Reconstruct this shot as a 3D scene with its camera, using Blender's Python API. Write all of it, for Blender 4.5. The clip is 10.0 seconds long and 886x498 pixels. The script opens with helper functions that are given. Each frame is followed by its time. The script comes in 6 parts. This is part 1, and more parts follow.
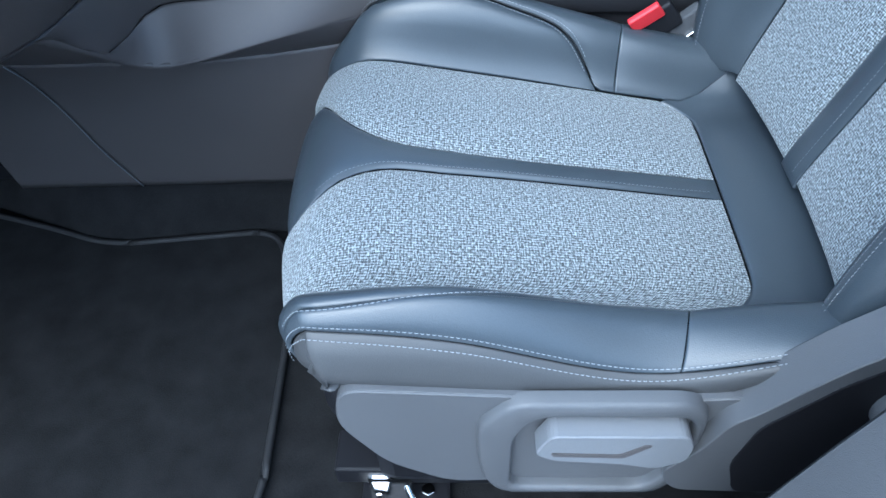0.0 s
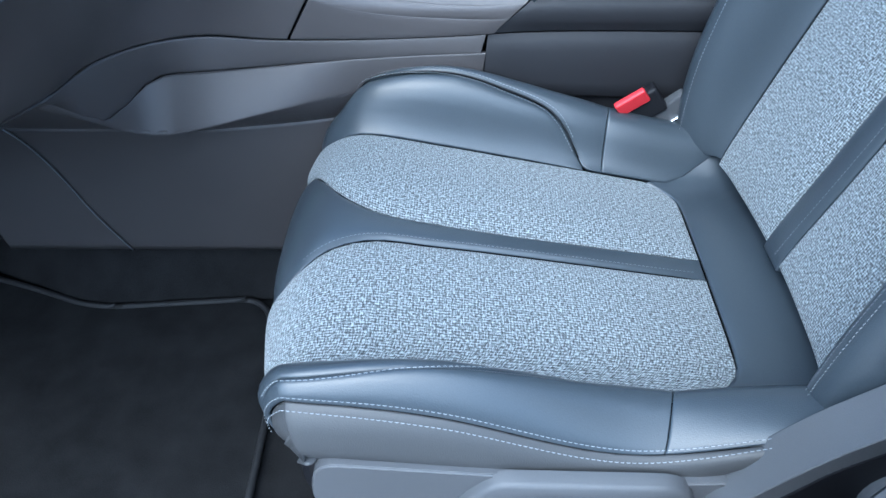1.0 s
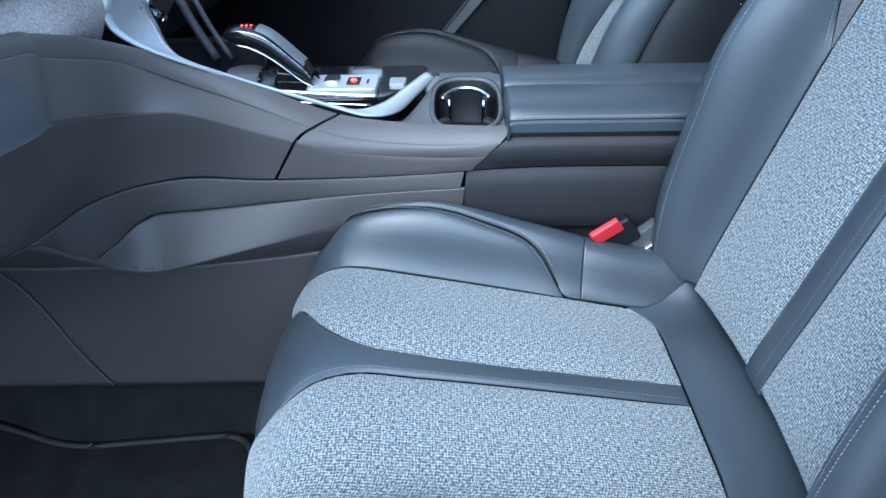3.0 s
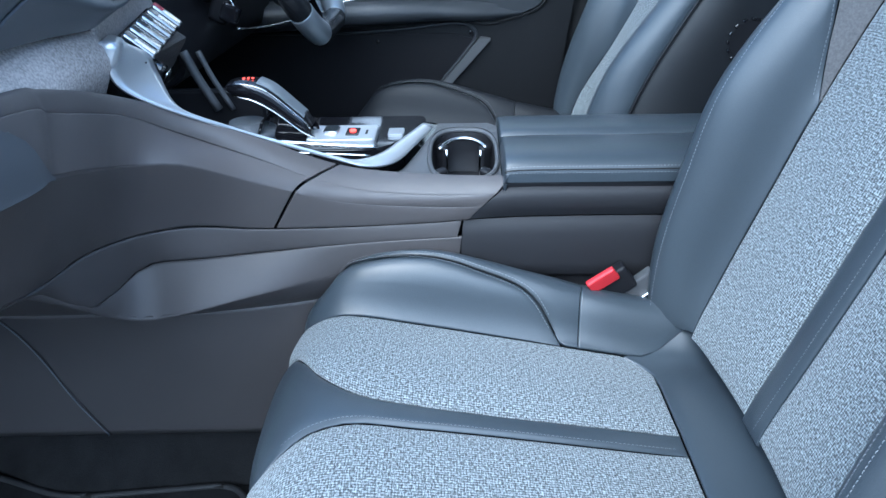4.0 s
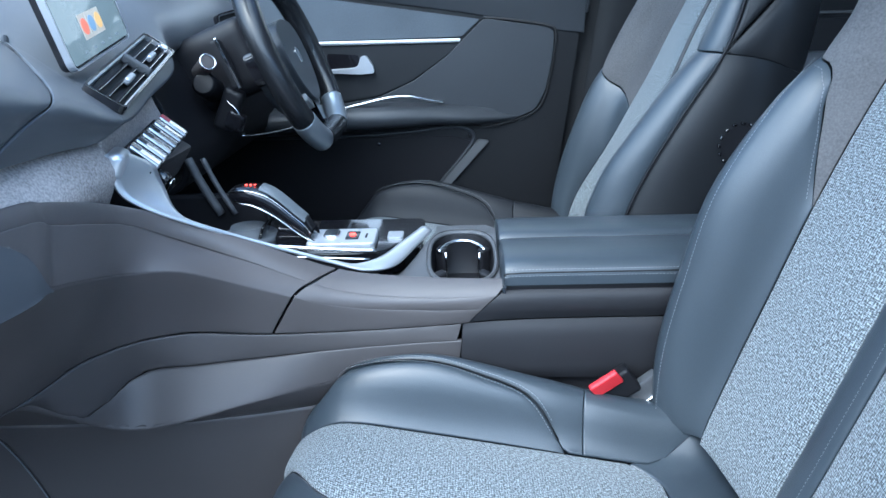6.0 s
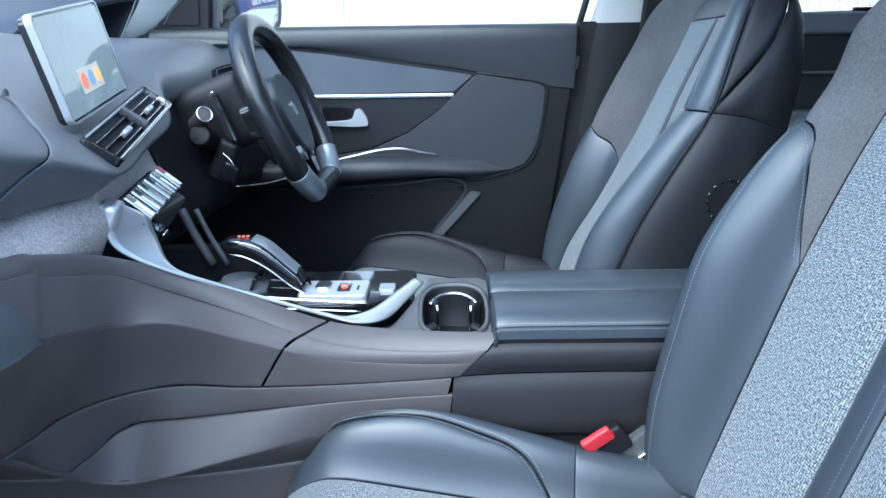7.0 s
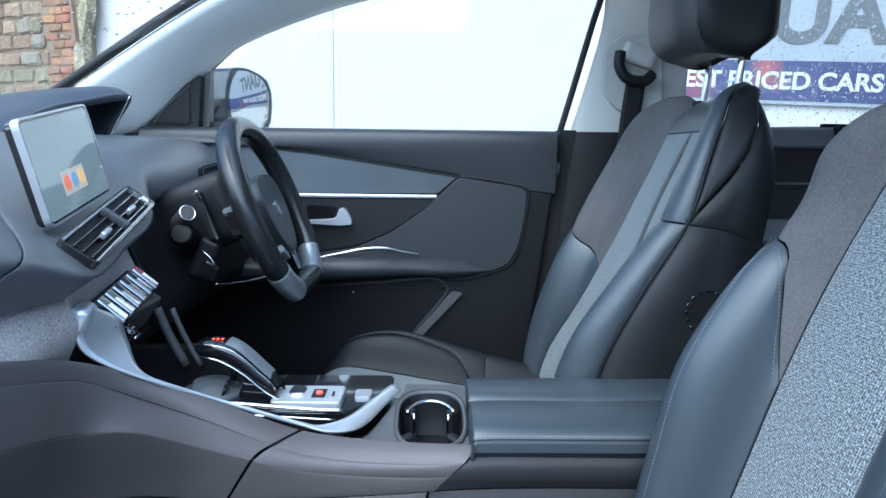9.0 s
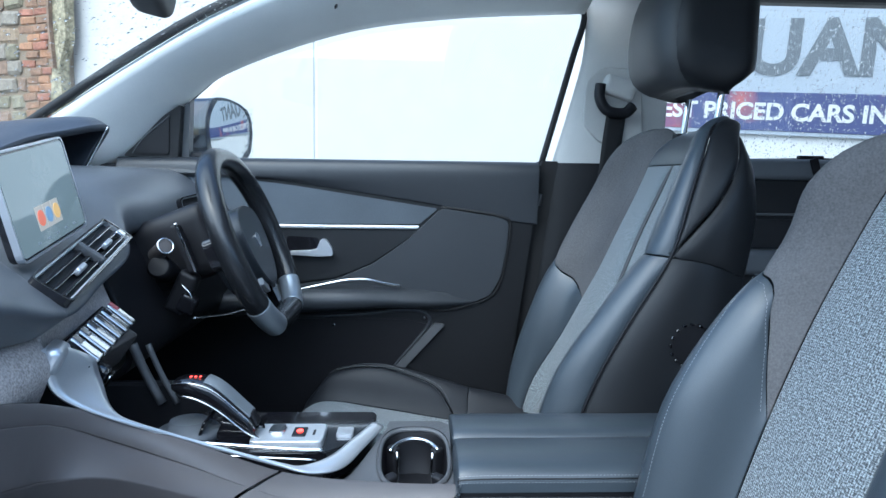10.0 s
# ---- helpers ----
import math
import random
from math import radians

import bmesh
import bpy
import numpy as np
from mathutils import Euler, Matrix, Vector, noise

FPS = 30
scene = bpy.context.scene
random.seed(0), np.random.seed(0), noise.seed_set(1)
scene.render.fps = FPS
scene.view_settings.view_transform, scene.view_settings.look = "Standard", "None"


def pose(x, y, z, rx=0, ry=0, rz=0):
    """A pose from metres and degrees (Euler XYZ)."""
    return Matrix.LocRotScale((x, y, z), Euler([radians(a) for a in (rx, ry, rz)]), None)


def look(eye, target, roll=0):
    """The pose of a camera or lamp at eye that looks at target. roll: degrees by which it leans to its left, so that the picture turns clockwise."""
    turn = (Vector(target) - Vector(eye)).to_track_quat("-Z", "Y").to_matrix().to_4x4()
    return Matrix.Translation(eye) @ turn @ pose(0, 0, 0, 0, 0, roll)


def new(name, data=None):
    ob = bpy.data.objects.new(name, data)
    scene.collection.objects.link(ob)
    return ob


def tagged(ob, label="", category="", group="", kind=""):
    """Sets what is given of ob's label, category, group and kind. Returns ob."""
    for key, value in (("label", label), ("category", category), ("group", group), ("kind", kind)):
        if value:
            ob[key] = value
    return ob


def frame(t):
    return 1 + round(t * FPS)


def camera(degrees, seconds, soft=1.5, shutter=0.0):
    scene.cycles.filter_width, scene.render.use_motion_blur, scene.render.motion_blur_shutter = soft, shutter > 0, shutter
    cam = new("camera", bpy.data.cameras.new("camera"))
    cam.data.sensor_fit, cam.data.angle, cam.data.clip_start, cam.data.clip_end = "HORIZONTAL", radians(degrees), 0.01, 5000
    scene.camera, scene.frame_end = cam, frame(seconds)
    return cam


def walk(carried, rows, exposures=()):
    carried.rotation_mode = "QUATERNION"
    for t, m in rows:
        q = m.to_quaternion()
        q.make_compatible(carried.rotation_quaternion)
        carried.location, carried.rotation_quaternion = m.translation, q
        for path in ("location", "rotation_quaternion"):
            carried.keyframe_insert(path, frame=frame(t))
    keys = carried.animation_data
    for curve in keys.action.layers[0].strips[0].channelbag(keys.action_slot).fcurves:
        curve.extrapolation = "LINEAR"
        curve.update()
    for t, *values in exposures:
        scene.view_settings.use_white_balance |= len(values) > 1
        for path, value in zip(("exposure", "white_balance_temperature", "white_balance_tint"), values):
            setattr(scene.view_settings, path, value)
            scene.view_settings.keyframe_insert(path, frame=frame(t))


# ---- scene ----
cam = camera(64.9, 10.0)
PATH = [
    (0, (0.184, -0.926, 0.776), (0.094, 0.447, -0.677), -3.2),
    (0.5, (0.186, -0.927, 0.778), (0.098, 0.524, -0.596), -2.2),
    (1, (0.189, -0.927, 0.778), (0.123, 0.588, -0.525), -0.7),
    (1.5, (0.191, -0.928, 0.782), (0.158, 0.655, -0.441), -0.0),
    (2, (0.195, -0.93, 0.785), (0.159, 0.704, -0.368), -0.6),
    (2.5, (0.196, -0.932, 0.787), (0.159, 0.753, -0.29), -1.2),
    (4, (0.201, -0.935, 0.8), (0.165, 0.847, -0.107), -1.1),
    (4.5, (0.203, -0.933, 0.803), (0.169, 0.879, -0.043), -0.8),
    (5, (0.204, -0.927, 0.805), (0.149, 0.907, 0.008), -1.4),
    (5.5, (0.204, -0.926, 0.809), (0.159, 0.935, 0.078), -1.7),
    (7, (0.204, -0.928, 0.82), (0.194, 0.999, 0.285), -0.8),
    (7.5, (0.204, -0.926, 0.826), (0.195, 1.019, 0.361), -0.4),
    (8, (0.205, -0.924, 0.829), (0.212, 1.035, 0.421), -0.3),
    (8.5, (0.206, -0.921, 0.837), (0.226, 1.05, 0.497), 0.3),
    (9, (0.21, -0.92, 0.84), (0.247, 1.06, 0.559), 0.7),
    (9.5, (0.209, -0.915, 0.846), (0.266, 1.069, 0.607), 0.6),
    (10, (0.205, -0.908, 0.849), (0.299, 1.08, 0.644), 0.8),
]
LIGHT = [(0, 1.82, 4910, -1), (2.5, 1.82, 4910, -1), (5.5, 1.92, 4950, -1), (7.5, 2.04, 5100, -1), (8.5, 1.68, 5080, -1), (10, 1.57, 5130, -1)]
walk(cam, [(t, look(e, a, r)) for t, e, a, r in PATH], LIGHT)

# ---- world and light ----
world = bpy.data.worlds.new("sky")
scene.world = world
world.use_nodes = True
wn = world.node_tree
sky = wn.nodes.new("ShaderNodeTexSky")
sky.sky_type, sky.sun_disc = "NISHITA", False
sky.sun_elevation, sky.sun_rotation = radians(52), radians(207)
sky.dust_density, sky.ozone_density = 3.0, 1.0
wn.links.new(sky.outputs[0], wn.nodes["Background"].inputs[0])
wn.nodes["Background"].inputs[1].default_value = 0.15
sun = new("sun", bpy.data.lights.new("sun", "SUN"))
sun.data.energy, sun.data.angle, sun.data.color = 1.3, radians(100), (1.0, 0.96, 0.9)
sun.matrix_world = look((-1.05, -2.1, 3.0), (0.0, 0.0, 0.0))


# ---- materials ----
def material(name, rgb, rough=0.5, metal=0.0, grain=0.0, scale=800.0, vary=0.12, coat=0.0, stain=6.0, spec=0.5):
    """Paint, plastic or leather: colour varied at two scales, fine relief from grain."""
    m = bpy.data.materials.new(name)
    m.use_nodes = True
    nt = m.node_tree
    b = nt.nodes["Principled BSDF"]
    b.inputs["Roughness"].default_value, b.inputs["Metallic"].default_value = rough, metal
    b.inputs["Coat Weight"].default_value = coat
    b.inputs["Specular IOR Level"].default_value = spec
    tc = nt.nodes.new("ShaderNodeTexCoord")
    big, fine = nt.nodes.new("ShaderNodeTexNoise"), nt.nodes.new("ShaderNodeTexNoise")
    big.inputs["Scale"].default_value, big.inputs["Detail"].default_value = stain, 5.0
    fine.inputs["Scale"].default_value, fine.inputs["Detail"].default_value = scale, 2.0
    both = nt.nodes.new("ShaderNodeMath")
    both.operation = "ADD"
    nt.links.new(tc.outputs["Object"], big.inputs["Vector"])
    nt.links.new(tc.outputs["Object"], fine.inputs["Vector"])
    nt.links.new(big.outputs[0], both.inputs[0])
    nt.links.new(fine.outputs[0], both.inputs[1])
    ramp = nt.nodes.new("ShaderNodeMapRange")
    ramp.inputs[1].default_value, ramp.inputs[2].default_value = 0.6, 1.4
    ramp.inputs[3].default_value, ramp.inputs[4].default_value = 1 - vary, 1 + vary
    mul = nt.nodes.new("ShaderNodeMix")
    mul.data_type, mul.blend_type = "RGBA", "MULTIPLY"
    mul.inputs[0].default_value = 1.0
    mul.inputs[6].default_value = (*rgb, 1)
    nt.links.new(both.outputs[0], ramp.inputs[0])
    nt.links.new(ramp.outputs[0], mul.inputs[7])
    nt.links.new(mul.outputs[2], b.inputs["Base Color"])
    if grain:
        bump = nt.nodes.new("ShaderNodeBump")
        bump.inputs["Strength"].default_value, bump.inputs["Distance"].default_value = grain, 0.0006
        nt.links.new(fine.outputs[0], bump.inputs["Height"])
        nt.links.new(bump.outputs[0], b.inputs["Normal"])
    return m


def woven(name, light, mid, dark, pitch=0.0036):
    """Coarse woven cloth: slubbed yarns both ways over a fine rib, laid out in metres by UV."""
    m = bpy.data.materials.new(name)
    m.use_nodes = True
    nt = m.node_tree
    b = nt.nodes["Principled BSDF"]
    b.inputs["Roughness"].default_value = 0.85
    b.inputs["Sheen Weight"].default_value = 0.2

    def sums(op, p, q):
        n = nt.nodes.new("ShaderNodeMath")
        n.operation = op
        for k, v in enumerate((p, q)):
            if isinstance(v, float):
                n.inputs[k].default_value = v
            else:
                nt.links.new(v, n.inputs[k])
        return n.outputs[0]

    tc, cut_uv = nt.nodes.new("ShaderNodeTexCoord"), nt.nodes.new("ShaderNodeSeparateXYZ")
    nt.links.new(tc.outputs["UV"], cut_uv.inputs[0])
    yarns = []
    for long_way, short_way, seed in ((0, 1, 3.1), (1, 0, 17.3)):
        mp, nz = nt.nodes.new("ShaderNodeMapping"), nt.nodes.new("ShaderNodeTexNoise")
        size = [0.0, 0.0, 1.0]
        size[long_way], size[short_way] = 245.0, 900.0
        mp.inputs["Scale"].default_value, mp.inputs["Location"].default_value = size, (seed, seed * 2, 0)
        nz.noise_dimensions = "2D"
        nz.inputs["Scale"].default_value, nz.inputs["Detail"].default_value = 1.0, 1.0
        nt.links.new(tc.outputs["UV"], mp.inputs[0])
        nt.links.new(mp.outputs[0], nz.inputs["Vector"])
        rib = sums("SINE", sums("MULTIPLY", cut_uv.outputs[short_way], 2 * math.pi / pitch), 0.0)
        yarns.append(sums("ADD", nz.outputs[0], sums("MULTIPLY", rib, 0.11 if short_way else 0.07)))
    fac = sums("MULTIPLY", sums("ADD", *yarns), 0.5)
    ramp = nt.nodes.new("ShaderNodeValToRGB")
    for e, (at, c) in zip(ramp.color_ramp.elements, ((0.36, dark), (0.66, light))):
        e.position, e.color = at, (*c, 1)
    e = ramp.color_ramp.elements.new(0.50)
    e.color = (*mid, 1)
    nt.links.new(fac, ramp.inputs[0])
    nt.links.new(ramp.outputs[0], b.inputs["Base Color"])
    bump = nt.nodes.new("ShaderNodeBump")
    bump.inputs["Strength"].default_value, bump.inputs["Distance"].default_value = 0.8, 0.0014
    nt.links.new(fac, bump.inputs["Height"])
    nt.links.new(bump.outputs[0], b.inputs["Normal"])
    return m


def glass(name, tint=(1, 1, 1)):
    m = bpy.data.materials.new(name)
    m.use_nodes = True
    nt = m.node_tree
    nt.nodes.remove(nt.nodes["Principled BSDF"])
    clear, gloss, mixer = nt.nodes.new("ShaderNodeBsdfTransparent"), nt.nodes.new("ShaderNodeBsdfGlossy"), nt.nodes.new("ShaderNodeMixShader")
    clear.inputs[0].default_value = (*tint, 1)
    gloss.inputs["Roughness"].default_value = 0.02
    mixer.inputs[0].default_value = 0.05
    nt.links.new(clear.outputs[0], mixer.inputs[1])
    nt.links.new(gloss.outputs[0], mixer.inputs[2])
    nt.links.new(mixer.outputs[0], nt.nodes["Material Output"].inputs[0])
    return m


def lit(name, rgb, power):
    m = material(name, rgb, 0.3)
    b = m.node_tree.nodes["Principled BSDF"]
    b.inputs["Emission Color"].default_value, b.inputs["Emission Strength"].default_value = (*rgb, 1), power
    return m


LEATHER = material("dark_leather", (0.043, 0.053, 0.064), 0.32, grain=0.25, scale=900, spec=0.6)
LEATHER_BLACK = material("black_leather", (0.012, 0.013, 0.015), 0.42, grain=0.3, scale=900, spec=0.35)
LEATHER_SHADED = material("shaded_dark_leather", (0.014, 0.015, 0.018), 0.5, grain=0.25, scale=900, spec=0.3)
LEATHER_SIDE = material("grey_side_leather", (0.048, 0.049, 0.051), 0.5, grain=0.25, scale=900)
CLOTH = woven("woven_cloth", (0.38, 0.42, 0.435), (0.135, 0.150, 0.158), (0.034, 0.038, 0.042), 0.0030)
FELT = material("grey_felt", (0.092, 0.089, 0.090), 0.95, grain=0.8, scale=420, vary=0.4)
DASH_CLOTH = material("dash_cloth", (0.48, 0.44, 0.42), 0.95, grain=1.0, scale=380, vary=0.55)
PLASTIC = material("dark_plastic", (0.072, 0.066, 0.066), 0.36, grain=0.5, scale=1400, spec=0.4)
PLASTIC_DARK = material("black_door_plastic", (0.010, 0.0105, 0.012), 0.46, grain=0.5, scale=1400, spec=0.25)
LEVER_GREY = material("light_grey_plastic", (0.15, 0.155, 0.165), 0.40, grain=0.4, scale=1400)
PLASTIC_GREY = material("grey_plastic", (0.078, 0.080, 0.085), 0.42, grain=0.5, scale=1400)
SOFT = material("soft_dash_skin", (0.092, 0.099, 0.110), 0.36, grain=0.4, scale=1100)
BLACK = material("black_plastic", (0.010, 0.010, 0.012), 0.45, grain=0.2, scale=1200, spec=0.25)
PIANO = material("gloss_black", (0.008, 0.008, 0.010), 0.08, vary=0.03, coat=0.5)
CHROME = material("satin_chrome", (0.62, 0.64, 0.67), 0.32, metal=0.75, vary=0.04)
STEEL = material("polished_steel", (0.75, 0.75, 0.76), 0.12, metal=1.0, vary=0.04)
CARPET = material("carpet", (0.013, 0.013, 0.0135), 1.0, grain=1.0, scale=700, vary=0.5, stain=25, spec=0.1)
LINING = material("light_trim", (0.74, 0.75, 0.73), 0.7, grain=0.4, scale=900)
PILLAR_TRIM = material("grey_pillar_trim", (0.50, 0.50, 0.48), 0.7, grain=0.4, scale=900)
HEADLINER = material("headliner_cloth", (0.42, 0.43, 0.43), 0.95, grain=0.6, scale=600)
THREAD = material("pale_thread", (0.26, 0.28, 0.30), 0.8)
THREAD_DARK = material("grey_thread", (0.20, 0.21, 0.225), 0.8)
RED = material("red_plastic", (0.62, 0.03, 0.04), 0.35)
WEBBING = material("belt_webbing", (0.012, 0.012, 0.013), 0.8, grain=0.5, scale=1500)
RUBBER = material("black_rubber", (0.010, 0.010, 0.011), 0.7)
GLASS = glass("window_glass", (0.96, 0.98, 0.98))
MIRROR = material("mirror_silver", (0.66, 0.68, 0.68), 0.01, metal=1.0, vary=0.0)
CHROME_GREY = material("grey_satin", (0.30, 0.33, 0.36), 0.3, metal=0.6, vary=0.05)
LAMP_RED = lit("red_lamp", (0.9, 0.06, 0.04), 1.2)
LAMP_DARK_RED = material("red_key_inlay", (0.30, 0.03, 0.05), 0.2)
# the lit display's grey glow also stands in for the reflection on its glass
SCREEN = lit("display_glass", (0.075, 0.088, 0.090), 0.75)
SCREEN.node_tree.nodes["Principled BSDF"].inputs["Roughness"].default_value = 0.05
SCREEN.node_tree.nodes["Principled BSDF"].inputs["Specular IOR Level"].default_value = 1.0
ICON_WHITE = lit("icon_white", (0.42, 0.36, 0.30), 0.25)
ICON_RED = lit("icon_red", (0.60, 0.14, 0.08), 0.3)
ICON_BLUE = lit("icon_blue", (0.16, 0.24, 0.34), 0.3)
ICON_YELLOW = lit("icon_yellow", (0.62, 0.36, 0.12), 0.3)
ICON_DIM = lit("icon_dim", (0.20, 0.22, 0.24), 0.2)
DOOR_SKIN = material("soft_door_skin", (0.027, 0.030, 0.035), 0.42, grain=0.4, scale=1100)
DOOR_CLOTH = material("door_cloth", (0.075, 0.088, 0.105), 0.95, grain=0.9, scale=500, vary=0.3)
WHEEL_SKIN = material("polished_wheel_leather", (0.012, 0.013, 0.015), 0.27, grain=0.15, scale=900)
PAD = material("airbag_skin", (0.030, 0.034, 0.040), 0.30, grain=0.3, scale=1100)
HOOD_SKIN = material("dark_hood_skin", (0.045, 0.050, 0.062), 0.38, grain=0.4, scale=1100)
SILVER = material("brushed_silver", (0.50, 0.52, 0.55), 0.38, metal=0.5, vary=0.06)
CONSOLE_SKIN = material("soft_console_skin", (0.088, 0.079, 0.078), 0.36, grain=0.5, scale=1400, spec=0.65)
LEVER_SATIN = material("lever_satin", (0.17, 0.19, 0.21), 0.28, metal=0.3, vary=0.05)
# rear console panels: the shade beside the seat is in this darker colour
CONSOLE_SHADED = material("shaded_console_plastic", (0.024, 0.024, 0.027), 0.46, grain=0.5, scale=1400, spec=0.3)


# ---- building tools ----
def curve(*knots):
    """A smooth function through knots (x, y)."""
    xs, ys = np.array([k[0] for k in knots], float), np.array([k[1] for k in knots], float)
    sl = np.gradient(ys, xs) if len(xs) > 2 else np.full(len(xs), (ys[-1] - ys[0]) / (xs[-1] - xs[0]))

    def f(x):
        x = min(max(float(x), xs[0]), xs[-1])
        i = min(max(int(np.searchsorted(xs, x)) - 1, 0), len(xs) - 2)
        h = xs[i + 1] - xs[i]
        u = (x - xs[i]) / h
        return float((1 + 2 * u) * (1 - u) ** 2 * ys[i] + u * (1 - u) ** 2 * h * sl[i] + u * u * (3 - 2 * u) * ys[i + 1] + u * u * (u - 1) * h * sl[i + 1])

    return f


class Net:
    """A smooth skin through a net of points, met at (a, b) in steps of the net."""

    def __init__(self, rows):
        p = np.array(rows, float)
        self.n, self.m = p.shape[:2]
        p = np.concatenate([[2 * p[0] - p[1]], p, [2 * p[-1] - p[-2]]])
        self.p = np.concatenate([2 * p[:, :1] - p[:, 1:2], p, 2 * p[:, -1:] - p[:, -2:-1]], axis=1)

    @staticmethod
    def weights(u):
        return np.array([-u + 2 * u * u - u ** 3, 2 - 5 * u * u + 3 * u ** 3, u + 4 * u * u - 3 * u ** 3, u ** 3 - u * u]) * 0.5

    def at(self, a, b):
        a, b = min(max(a, 0.0), self.n - 1.0), min(max(b, 0.0), self.m - 1.0)
        i, j = min(int(a), self.n - 2), min(int(b), self.m - 2)
        sub = self.p[i:i + 4, j:j + 4].reshape(4, 12)
        return self.weights(b - j) @ (self.weights(a - i) @ sub).reshape(4, 3)

    def normal(self, a, b, e=0.02):
        n = np.cross(self.at(a + e, b) - self.at(a - e, b), self.at(a, b + e) - self.at(a, b - e))
        return n / (math.sqrt(n @ n) + 1e-12)


BASE = {}


def put(name, me, mat, parent=None, label="", smooth=True):
    if mat and not me.materials:
        me.materials.append(mat)
    for p in me.polygons:
        p.use_smooth = smooth
    ob = new(name, me)
    ob.parent = parent
    if parent and parent.name in BASE:
        ob.location = [-c for c in BASE[parent.name]]
    if label:
        ob["label"] = label
    return ob


def part(name, bm, mat, parent=None, label="", smooth=False):
    me = bpy.data.meshes.new(name)
    bmesh.ops.recalc_face_normals(bm, faces=bm.faces)
    bm.to_mesh(me)
    bm.free()
    ob = put(name, me, mat, parent, label, smooth)
    if smooth:
        ob.modifiers.new("even_shading", "WEIGHTED_NORMAL").weight = 90
    return ob


def thing(name, at=(0, 0, 0), label="", category="", group="", kind="", local=False):
    """An Empty at a thing's base; its parts are given in the car's axes unless local."""
    ob = new(name)
    ob.location = at
    if not local:
        BASE[ob.name] = at
    ob.empty_display_size = 0.1
    return tagged(ob, label, category, group, kind)


def skin(name, grid, mat, parent=None, label="", thick=0.0, uv=None, flip=False):
    """A sheet from a grid of points, with a thickness; UV in metres."""
    g = np.array(grid, float)
    n, m = g.shape[:2]
    verts = [tuple(v) for v in g.reshape(-1, 3)]
    faces = [(i * m + j, (i + 1) * m + j, (i + 1) * m + j + 1, i * m + j + 1) for i in range(n - 1) for j in range(m - 1)]
    if thick:
        du = np.gradient(g, axis=0)
        dv = np.gradient(g, axis=1)
        nn = np.cross(du, dv)
        nn /= np.linalg.norm(nn, axis=2, keepdims=True) + 1e-12
        back = g - nn * thick * (-1 if flip else 1)
        verts += [tuple(v) for v in back.reshape(-1, 3)]
        o = n * m
        faces += [(o + a, o + d, o + c, o + b) for a, b, c, d in faces]
        ring = [(0, j) for j in range(m)] + [(i, m - 1) for i in range(1, n)] + [(n - 1, j) for j in range(m - 2, -1, -1)] + [(i, 0) for i in range(n - 2, 0, -1)]
        ids = [i * m + j for i, j in ring]
        for k in range(len(ids)):
            a, b = ids[k], ids[(k + 1) % len(ids)]
            faces.append((a, b, o + b, o + a))
    if flip:
        faces = [tuple(reversed(f)) for f in faces]
    me = bpy.data.meshes.new(name)
    me.from_pydata(verts, [], faces)
    lay = me.uv_layers.new(name="map")
    if uv is None:
        su = np.concatenate([[0], np.cumsum(np.linalg.norm(np.diff(g[:, m // 2], axis=0), axis=1))])
        sv = np.concatenate([[0], np.cumsum(np.linalg.norm(np.diff(g[n // 2], axis=0), axis=1))])
        co = [(su[i], sv[j]) for i in range(n) for j in range(m)]
    else:
        co = [uv(*v) for v in verts[: n * m]]
    co = co * 2
    flat = np.array([co[l.vertex_index] for l in me.loops], dtype=np.float32).ravel()
    lay.data.foreach_set("uv", flat)
    return put(name, me, mat, parent, label)


def panel(name, net, where, mat, parent, label="", n=24, m=16, puff=0.004, lip=0.004, thick=0.006, side=1, uv=None):
    """A padded panel on a net: where(p, q) gives (a, b); its rim dips into the seam."""
    grid = []
    (a0, b0), (a1, b1), (a2, b2) = where(0.5, 0.5), where(0.51, 0.5), where(0.5, 0.51)
    turned = side * ((a1 - a0) * (b2 - b0) - (a2 - a0) * (b1 - b0)) < 0
    ps = 0.5 - 0.5 * np.cos(np.linspace(0, math.pi, n))
    qs = 0.5 - 0.5 * np.cos(np.linspace(0, math.pi, m))
    for p in ps:
        row = []
        for q in qs:
            a, b = where(p, q)
            ea, eb = min(p, 1 - p), min(q, 1 - q)
            da = 1 - math.exp(-ea * n / 1.2)
            db = 1 - math.exp(-eb * m / 1.2)
            h = puff * (1 - (2 * p - 1) ** 4) * (1 - (2 * q - 1) ** 4) + lip * (da * db - 1)
            row.append(net.at(a, b) + side * net.normal(a, b) * h)
        grid.append(row)
    return skin(name, grid, mat, parent, label, thick, uv, flip=turned)


